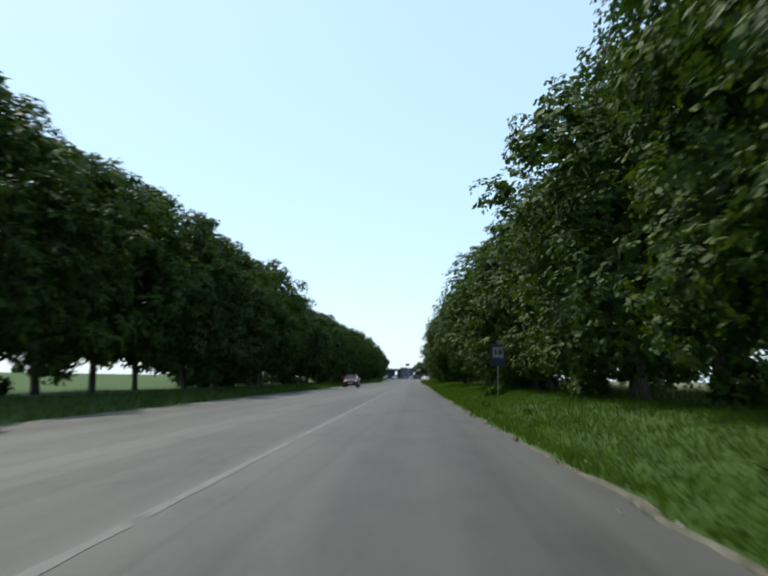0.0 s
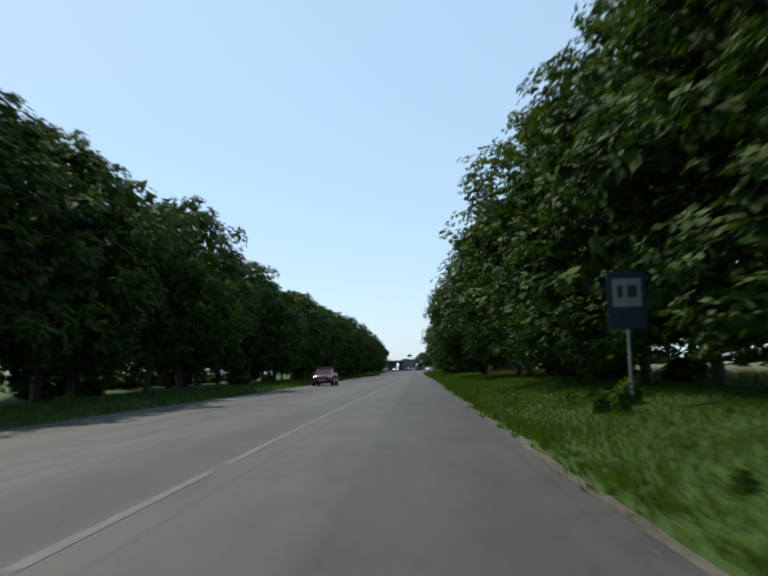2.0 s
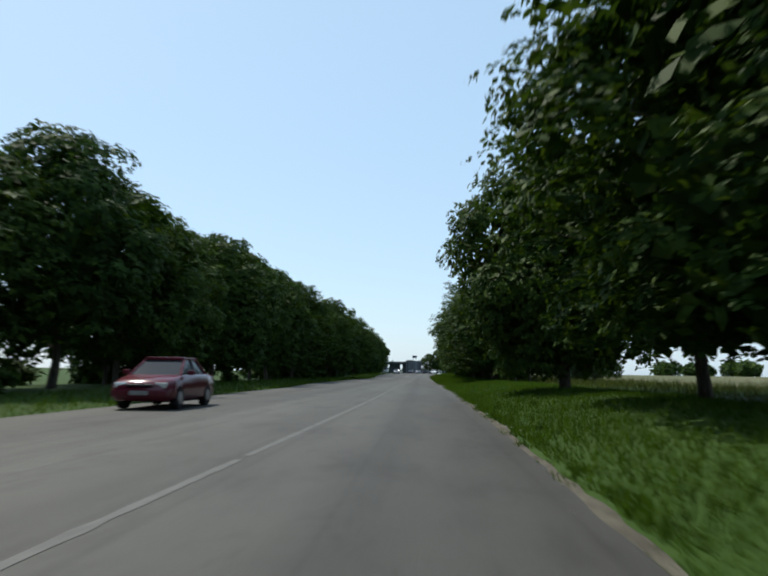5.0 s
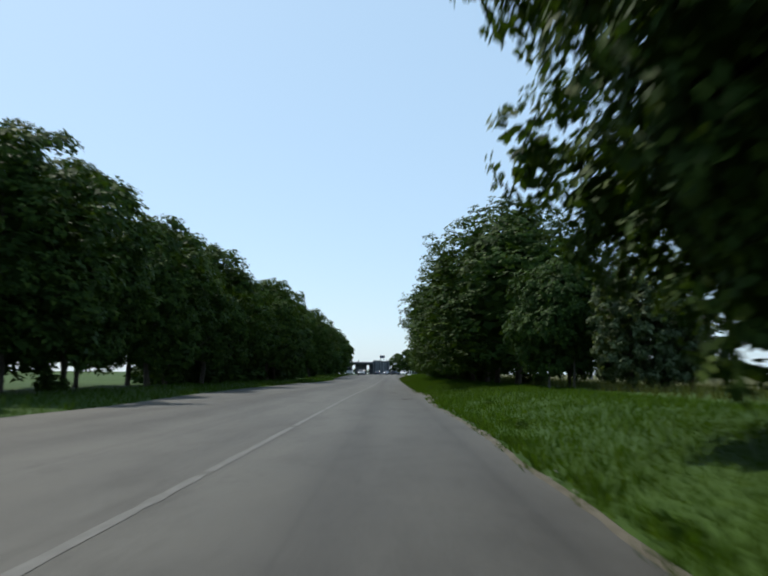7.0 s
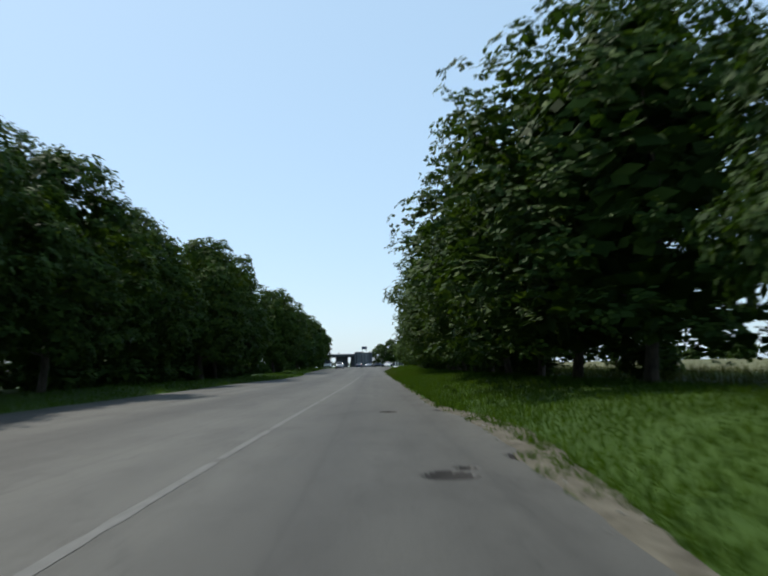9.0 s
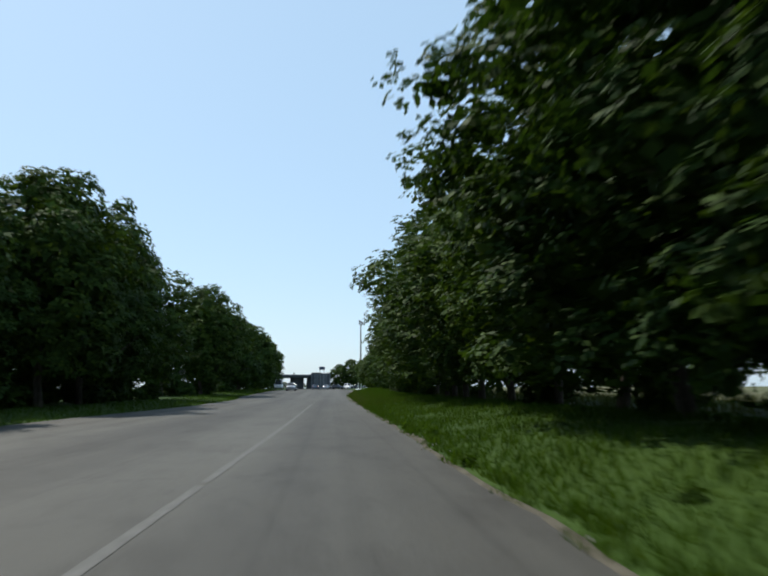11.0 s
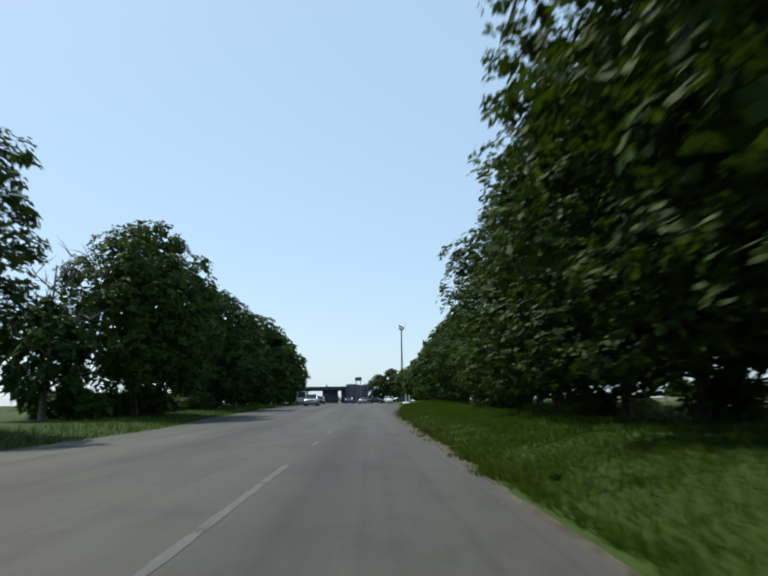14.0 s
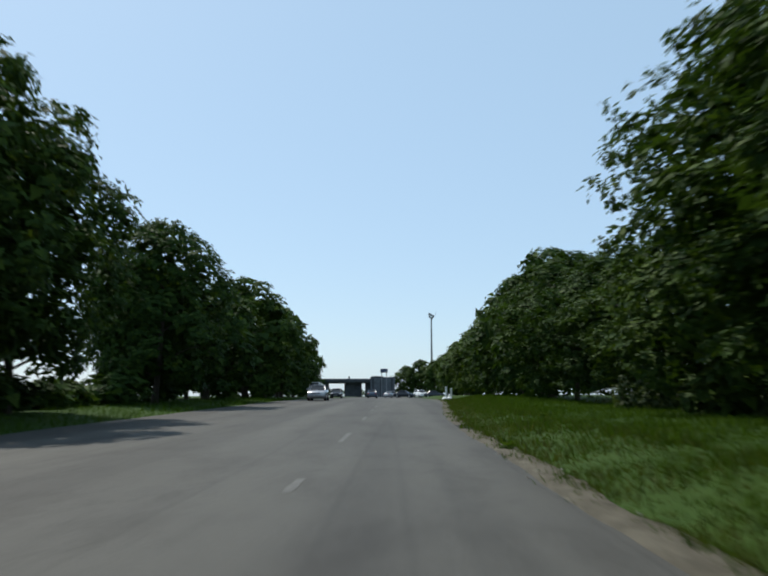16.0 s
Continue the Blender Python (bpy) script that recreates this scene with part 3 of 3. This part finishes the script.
def build_grass():
    """Blades on both verges and leafy weeds along the asphalt."""
    q = np.random.default_rng(3)

    def blades(name, label, n, span, across, tall, mat=BLADE, worn=False):
        y = q.uniform(*span, n)
        off = q.random(n) ** 1.25
        if worn:
            off = off ** 1.3
        lo, hi = across
        verts = np.empty((n, 3, 3))
        for k in range(n):
            edge = right_edge(y[k]) if hi > 0 else left_edge(y[k])
            x = edge + (lo + (hi - lo) * off[k]) if hi > 0 else edge + (hi + (lo - hi) * off[k])
            if hi > 0 and x < edge + 0.25 and noise.noise((y[k] * 0.8, 4.0, 0)) < 0.05:
                x += 0.3
            if hi > 0:
                bare = worn_strip(y[k])
                thin = (x - edge) < bare * 0.9 or (not worn and (x - edge) < 3.6 * bare + 0.8 * noise.noise((x * 1.2, y[k] * 0.6, 3)))
                if bare > 0.12 and thin and q.random() < 0.72:
                    x += 2.2 * bare + 1.6
            z = max(ground_z(x, y[k]), road_z(y[k]) - 0.05) - 0.01
            patch = 0.6 + 0.8 * (0.5 + noise.noise((x * 0.7, y[k] * 0.5, 0)))
            h = q.uniform(*tall) * patch
            a = q.uniform(0, 6.283)
            w = q.uniform(0.009, 0.018)
            lean = q.normal(0, 0.35, 2) * h
            dx, dy = w * math.cos(a), w * math.sin(a)
            verts[k] = ((x - dx, y[k] - dy, z), (x + dx, y[k] + dy, z), (x + lean[0], y[k] + lean[1], z + h))
        me = mesh_of(name, verts.reshape(-1, 3), np.arange(n * 3).reshape(-1, 3).tolist(), [mat])
        tagged(new(name, me), label, "grass", kind="stuff")

    blades("grass", "lush green roadside grass on the verge", 240000, (0, 285), (-0.08, 7.0), (0.06, 0.19))
    blades("dry_grass", "short worn olive grass beside the dirt shoulder", 34000, (194, 285), (0.1, 3.4), (0.05, 0.14), DRY_BLADE, True)
    blades("dry_grass", "tall dry olive grass behind the row of trees", 34000, (0, 250), (7.5, 19.0), (0.25, 0.6), DRY_BLADE)
    blades("grass", "uneven green grass beneath the far row of trees", 30000, (15, 290), (-5.0, -0.1), (0.10, 0.35))


def build_weeds():
    rng = random.Random(8)
    spots = [rng.uniform(4, 235) for _ in range(30)]
    all_v, all_t, start = [], [], 0
    for y in spots:
        x = right_edge(y) + 0.2 + abs(rng.gauss(0, 1.1))
        v, t = crown_arrays(rng, rng.uniform(0.10, 0.22), rng.uniform(0.08, 0.16), 0.0, 6, 90, 0.05, core=2)
        all_v.append(v + (x, y, ground_z(x, y)))
        all_t.append(t + start)
        start += len(v)
    for x, y, h, r in ((4.35, 41.7, 0.62, 0.20), (4.15, 42.6, 0.45, 0.22), (4.9, 43.1, 0.5, 0.25)):
        v, t = crown_arrays(rng, h, r, 0.0, 12, 260, 0.07, core=2)
        all_v.append(v + (x, y, ground_z(x, y)))
        all_t.append(t + start)
        start += len(v)
    # pale tall weeds in the shade between two trunks
    tall_v, tall_t, start = [], [], 0
    for _ in range(11):
        x, y = rng.uniform(7.4, 9.6), rng.uniform(233.5, 238.5)
        v, t = crown_arrays(rng, rng.uniform(0.8, 1.35), rng.uniform(0.35, 0.55), 0.0, 14, 420, 0.06, core=8)
        tall_v.append(v + (x, y, ground_z(x, y)))
        tall_t.append(t + start)
        start += len(v)
    me = mesh_of("tall_weeds", np.concatenate(tall_v), np.concatenate(tall_t).tolist(), [LEAF_PALE])
    tagged(new("tall_weeds", me), "pale grey-green tall weeds between tree trunks", "weeds", kind="stuff")
    me = mesh_of("weeds", np.concatenate(all_v), np.concatenate(all_t).tolist(), [BLADE])
    tagged(new("weeds", me), "leafy weeds growing along the asphalt edge", "weeds", kind="stuff")


def build_umbels():
    """White flower heads on thin stems in the shade under the trees."""
    rng = random.Random(15)
    white = plain("white_petals", (0.55, 0.56, 0.52), 0.8, 0, 0.1)
    stem = plain("green_stem", (0.05, 0.08, 0.02), 0.8)
    for _ in range(9):
        x, y, h = 9.7 + rng.uniform(-0.9, 0.9), 55.0 + rng.uniform(-2.5, 2.5), rng.uniform(0.35, 0.6)
        f = empty("umbel_flower", pose(x, y, ground_z(x, y), 0, 0, rng.uniform(0, 360)), "white umbel flower on a thin green stem", "flower", "white flowers")
        part("stem", rod((0, 0, -0.05), (0.03, 0, h), 0.008, 0.005, 5), stem, f)
        for k in range(6):
            a = k * 1.047
            part("floret", rod((0.03 + 0.055 * math.cos(a), 0.055 * math.sin(a), h - 0.005), (0.03 + 0.06 * math.cos(a), 0.06 * math.sin(a), h + 0.02), 0.035, 0.03, 6), white, f)


def build_pebbles():
    """Pale stones and litter scattered along the asphalt edge."""
    rng = random.Random(21)
    verts, faces = [], []
    for _ in range(190):
        y = rng.uniform(2, 240)
        x = right_edge(y) + rng.gauss(0.12, 0.16)
        r = rng.uniform(0.010, 0.034)
        z = road_z(y) + 0.02 + r * 0.2
        k = len(verts)
        a = rng.uniform(0, 3)
        for i in range(4):
            q = a + i * 1.57
            verts.append((x + r * rng.uniform(0.7, 1.3) * math.cos(q), y + r * rng.uniform(0.7, 1.3) * math.sin(q), z - r * 0.3))
        verts += [(x, y, z + r * 0.6), (x, y, z - r * 0.7)]
        for i in range(4):
            j = (i + 1) % 4
            faces += [(k + i, k + j, k + 4), (k + j, k + i, k + 5)]
    stone = plain("pale_stone", (0.22, 0.21, 0.18), 0.9, 0, 0.3, 3)
    tagged(new("pebbles", mesh_of("pebbles", verts, faces, [stone])), "pale pebbles and litter along the asphalt edge", "pebbles", kind="stuff")


def build_fields():
    dry, n, l, b = material("dry_field", 0.95)
    c = ramp(n, l, noise_at(n, l, 0.06, 5, (1, 0.4, 1)), ((0.3, (0.075, 0.085, 0.035)), (0.7, (0.125, 0.122, 0.058))))
    l.new(mixed(n, l, 0.6, c, ramp(n, l, noise_at(n, l, 3, 5), ((0.3, (0.5, 0.5, 0.5)), (0.7, (1.1, 1.1, 1.1)))), "MULTIPLY"), b.inputs["Base Color"])
    for name, xs in (("field", spread((19, 60, 8), (60, 420, 40))),):
        ys = spread((-200, 0, 40), (0, 620, 8), (620, 900, 40))
        tagged(sheet(name, xs, ys, lambda x, y: ground_z(x, y) + 0.06, [dry]), "pale dry grass field beyond the trees", "field", kind="structure")


# ---- street furniture ----
def build_sign():
    base = Vector((4.68, 42.1, ground_z(4.68, 42.1)))
    s = empty("road_sign", Matrix.Translation(base), "blue service sign with a white square on a steel post", "road sign")
    up = 2.0 - base.z
    part("post", rod((0, 0.03, -0.3), (0, 0.03, up + 0.95), 0.032), GREY_PAINT, s)
    # blue and white are darkened to paint in the shade on the sign's front
    panel = part("panel", box((0.82, 0.02, 1.22), (0, 0, up + 0.525), 0.008), SIGN_BLUE, s, "blue sheet metal panel")
    part("border", box((0.78, 0.004, 1.18), (0, -0.0105, up + 0.525), 0.0015), plain("sign_blue_face", (0.013, 0.021, 0.048), 0.5), panel)
    part("white_square", box((0.60, 0.004, 0.60), (0, -0.0165, up + 0.68), 0.001), plain("shaded_white", (0.24, 0.24, 0.24), 0.5), panel, "white square field darkened as if in shade")
    for x, w in ((-0.14, 0.12), (0.11, 0.20)):
        part("symbol_bar", box((w, 0.004, 0.26), (x, -0.0225, up + 0.70), 0.001), DARK_TRIM, panel, "plain black symbol")
    part("clamp", box((0.12, 0.05, 0.04), (0, 0.035, up + 0.2), 0.005), STEEL, s)
    part("clamp", box((0.12, 0.05, 0.04), (0, 0.035, up + 0.85), 0.005), STEEL, s)


def build_masts():
    z = ground_z(13.9, 505)
    m = empty("floodlight_mast", pose(13.9, 505, z), "tall grey floodlight mast with lamps at its top", "light mast")
    part("pole", rod((0, 0, -0.5), (0, 0, 31.0), 0.55, 0.28), GREY_PAINT, m)
    part("platform", box((2.0, 1.0, 0.25), (0, 0, 31.0), 0.05), GREY_PAINT, m)
    for k, (x, h) in enumerate(((-0.75, 32.3), (0.0, 31.9), (0.75, 31.5), (-0.7, 31.2), (0.1, 30.6))):
        part("floodlight", box((0.7, 0.5, 0.8), (x, -0.5, h), 0.08, (20, 0, 0)), DARK_TRIM, m)
    part("antenna", rod((1.4, 0, 31), (1.9, 0, 33.4), 0.05), GREY_PAINT, m)
    z = ground_z(35, 222)
    a = empty("antenna_mast", pose(35, 222, z), "slim grey phone mast with antennas at its top", "mast")
    part("pole", rod((0, 0, -0.5), (0, 0, 35.0), 0.42, 0.2), GREY_PAINT, a)
    for x in (-0.9, 0.9):
        part("arm", rod((0, 0, 34.2), (x, 0, 34.8), 0.07), GREY_PAINT, a)
        part("antenna", box((0.3, 0.25, 2.0), (x, 0, 35.6), 0.05), GREY_PAINT, a)
    part("bracket", box((1.0, 0.4, 0.4), (0, 0, 31.5), 0.05), GREY_PAINT, a)


def build_overpass():
    z0 = 0.8
    o = empty("overpass", pose(0, 466, z0), "grey concrete road bridge on piers over the far junction", "bridge")
    part("deck", box((60, 10, 1.0), (-38, 0, 5.2), 0.08), CONCRETE_DARK, o)
    part("parapet", box((60, 0.35, 0.45), (-38, -4.9, 5.92), 0.04), CONCRETE, o, "pale concrete parapet")
    part("edge_beam", box((60, 0.3, 0.5), (-38, -5.16, 5.3), 0.04), CONCRETE_DARK, o)
    for x, w in ((-42, 1.4), (-33, 1.4), (-24.2, 1.5), (-14.9, 5.6), (-9.75, 1.9)):
        part("pier", box((w, 6, 5.1), (x, 0, 2.3), 0.15), CONCRETE_DARK, o)
    part("abutment", box((8.2, 11.5, 6.7), (-4.7, 0, 3.3), 0.1), CONCRETE, o, "blue grey concrete abutment block")
    for x in (-7.9, -5.2, -1.6):
        part("buttress", box((0.5, 0.4, 6.3), (x, -5.9, 3.1), 0.05), CONCRETE_DARK, o)
    part("coping", box((4.0, 11.7, 0.4), (-6.6, 0, 6.75), 0.05), CONCRETE_DARK, o)
    part("lamp_post", rod((-16, -4.9, 6.0), (-16, -4.9, 6.9), 0.25), CONCRETE, o)
    g = empty("gantry_sign", pose(-4.2, 458, 0.82), "dark direction board on two tall steel legs", "road sign")
    for x in (-0.8, 0.8):
        part("leg", rod((x, 0, 0), (x, 0, 8.6), 0.11), GREY_PAINT, g)
    part("board", box((2.3, 0.15, 1.2), (0, 0, 8.7), 0.04), plain("board_dark", (0.03, 0.05, 0.10), 0.5), g)
    part("frame", box((2.4, 0.08, 1.3), (0, 0.12, 8.7), 0.03), GREY_PAINT, g)


def build_junction():
    xs = spread((-32, 20, 4))
    ys = spread((352, 462, 5))
    tagged(sheet("junction_pavement", xs, ys, lambda x, y: 0.855, [ASPHALT]), "broad grey asphalt of the junction before the bridge", "road", kind="structure")


def build_posts():
    for x, y, h in ((5.2, 291.0, 1.35), (5.75, 291.4, 1.1)):
        z = ground_z(x, y)
        p = empty("white_post", pose(x, y, z), "white painted concrete gate post in the grass", "post", "white gate posts")
        part("shaft", box((0.2, 0.2, h), (0, 0, h / 2 - 0.1), 0.03), SIGN_WHITE, p)
        part("cap", box((0.26, 0.26, 0.1), (0, 0, h - 0.06), 0.03), SIGN_WHITE, p)
    for x, y in ((4.9, 288.5), (5.3, 287.6)):
        bm = bmesh.new()
        bmesh.ops.create_icosphere(bm, subdivisions=2, radius=0.3)
        for v in bm.verts:
            v.co *= 1 + 0.25 * noise.noise(v.co * 4 + Vector((x, y, 0)))
            v.co.z *= 0.7
        st = part("kerb_stone", bm, SIGN_WHITE, None)
        st.matrix_world = pose(x, y, ground_z(x, y) + 0.1)
        tagged(st, "white painted roadside stone in the grass", "stone", "white stones")


# ---- vehicles ----
def loft(stations):
    """A body from rings along y: (y, low, high, half width, top half width)."""
    bm = bmesh.new()
    rings = []
    for y, lo, hi, w, tw in stations:
        mid = lo + (hi - lo) * 0.5
        pts = ((-w * 0.86, lo), (-w, lo + 0.10), (-w * 1.0, mid), (-w * 0.97, hi - 0.07), (-tw, hi), (tw, hi), (w * 0.97, hi - 0.07), (w, mid), (w, lo + 0.10), (w * 0.86, lo))
        rings.append([bm.verts.new((x, y, z)) for x, z in pts])
    for a, b in zip(rings, rings[1:]):
        for i in range(len(a)):
            j = (i + 1) % len(a)
            bm.faces.new((a[i], a[j], b[j], b[i]))
    bm.faces.new(rings[0])
    bm.faces.new(list(reversed(rings[-1])))
    return bm


def build_car(name, m, paint, label, kind="sedan", group=""):
    car = empty(name, m, label, "car" if kind != "van" else "van", group)
    ln, w, h, belt, hood = {"sedan": (4.25, 0.83, 1.42, 0.92, 0.86), "suv": (4.4, 0.9, 1.68, 1.08, 1.02), "van": (5.4, 0.98, 2.45, 1.25, 1.15)}[kind]
    f, r = -ln / 2, ln / 2
    nose = 1.15 if kind != "van" else 0.55
    tail = 0.75 if kind == "sedan" else 0.08
    body = part("body", loft(((f, 0.30, 0.62, w * 0.84, w * 0.7), (f + 0.12, 0.22, hood - 0.12, w * 0.94, w * 0.8), (f + 0.5, 0.19, hood - 0.04, w, w * 0.86), (f + nose, 0.18, belt, w, w * 0.88),
                              (0.2, 0.18, belt + 0.02, w, w * 0.9), (r - tail - 0.15, 0.18, belt + 0.03, w, w * 0.9), (r - 0.2, 0.22, belt + (0.0 if kind == "sedan" else 0.04), w * 0.97, w * 0.84), (r, 0.34, belt - 0.08, w * 0.88, w * 0.74))), paint, car)
    for p in body.data.polygons:
        p.use_smooth = True
    a, b2 = f + nose, r - tail
    cab = bmesh.new()
    rake = 0.75 if kind != "van" else 0.45
    rings = []
    for y, z, hw in ((a - 0.05, belt - 0.02, w * 0.86), (a + rake, h - 0.05, w * 0.66), (b2 - (0.6 if kind == "sedan" else 0.25), h - 0.06, w * 0.66), (b2 + 0.05, belt, w * 0.84)):
        rings.append((cab.verts.new((-hw, y, z)), cab.verts.new((hw, y, z))))
    low = [(cab.verts.new((-w * 0.87, y, belt - 0.03)), cab.verts.new((w * 0.87, y, belt - 0.03))) for y in (a + rake, b2 - 0.6)]
    for p, q in zip(rings, rings[1:]):
        cab.faces.new((p[0], p[1], q[1], q[0]))
    for s in (0, 1):
        cab.faces.new((rings[0][s], rings[1][s], low[0][s]))
        cab.faces.new((rings[1][s], rings[2][s], low[1][s], low[0][s]))
        cab.faces.new((rings[2][s], rings[3][s], low[1][s]))
    part("windows", cab, GLASS, car, "dark reflecting car glass")
    roof_len = (b2 - (0.6 if kind == "sedan" else 0.25)) - (a + rake)
    part("roof", box((w * 1.38, roof_len + 0.2, 0.10), (0, a + rake + roof_len / 2, h - 0.045), 0.045), paint, car)
    for s in (-1, 1):
        part("pillar", rod((s * w * 0.87, a - 0.05, belt - 0.02), (s * w * 0.67, a + rake, h - 0.05), 0.035, None, 6), paint, car)
        part("pillar", rod((s * w * 0.85, b2 + 0.05, belt), (s * w * 0.67, b2 - (0.6 if kind == "sedan" else 0.25), h - 0.06), 0.05, None, 6), paint, car)
        part("pillar", rod((s * w * 0.88, 0.25, belt), (s * w * 0.68, 0.25, h - 0.05), 0.03, None, 6), DARK_TRIM, car)
        mirror = part("mirror", box((0.2, 0.1, 0.14), (s * (w + 0.1), a + 0.25, belt + 0.06), 0.03), paint, car)
        part("headlight", box((0.34, 0.16, 0.15), (s * w * 0.66, f + 0.10, hood - 0.22), 0.04, (0, 0, -s * 14)), LENS, car, "clear headlight glass")
        part("tail_light", box((0.26, 0.1, 0.2), (s * w * 0.72, r - 0.04, belt - 0.2), 0.03), plain("tail_lens", (0.3, 0.01, 0.01), 0.2), car, "red tail light")
        for y in (f + 0.82, r - 0.85):
            wheel = part("wheel", rod((s * (w - 0.20), y, 0.30), (s * (w + 0.01), y, 0.30), 0.31, None, 20), BLACK, car, "black rubber tyre")
            part("rim", rod((s * (w - 0.05), y, 0.30), (s * (w + 0.022), y, 0.30), 0.19, 0.17, 12), RIM, wheel, "grey metal rim")
    part("grille", box((w * 0.9, 0.06, 0.12), (0, f + 0.03, hood - 0.25), 0.02), DARK_TRIM, car)
    part("bumper", box((w * 1.86, 0.16, 0.2), (0, f + 0.04, 0.42), 0.06), paint if kind != "van" else DARK_TRIM, car)
    part("bumper", box((w * 1.86, 0.14, 0.2), (0, r - 0.04, 0.45), 0.06), paint, car)
    part("number_plate", box((0.5, 0.02, 0.11), (0, f - 0.05, 0.44), 0.004), STEEL, car, "blank metal plate")
    return car


def build_vehicles():
    build_car("car", pose(-7.5, 88.5, 0.03) @ Matrix.Scale(1.05, 4), RED_PAINT, "dark red saloon car with glinting headlights on the far lane", "sedan")
    far = "traffic at the junction"
    z = road_z(400) + 0.06
    build_car("car", pose(-7.2, 279, road_z(279) + 0.03), SILVER_PAINT, "silver saloon car approaching along the road", "sedan", far)
    build_car("van", pose(-13.0, 330, z, 0, 0, 0), WHITE_PAINT, "white delivery van waiting near the bridge", "van", far)
    build_car("car", pose(-9.0, 322, road_z(322) + 0.04, 0, 0, 0), DARK_PAINT, "dark saloon car coming from the junction", "sedan", far)
    build_car("car", pose(-4.2, 338, road_z(338) + 0.04, 0, 0, 180), BLUE_PAINT, "blue grey saloon car driving towards the bridge", "sedan", far)
    build_car("car", pose(1.5, 362, z, 0, 0, 70), DARK_PAINT, "dark saloon car turning at the junction", "sedan", far)
    build_car("car", pose(-1.2, 372, z, 0, 0, 150), SILVER_PAINT, "silver saloon car turning at the junction", "sedan", far)
    build_car("car", pose(7.8, 366, z, 0, 0, 80), DARK_PAINT, "black saloon car parked beside the junction", "sedan", far)
    build_car("car", pose(5.2, 376, z, 0, 0, 20), WHITE_PAINT, "white hatchback car waiting at the junction", "suv", far)


build_trees()
build_fields()
build_grass()
build_weeds()
build_umbels()
build_pebbles()
build_sign()
build_masts()
build_overpass()
build_junction()
build_posts()
build_vehicles()
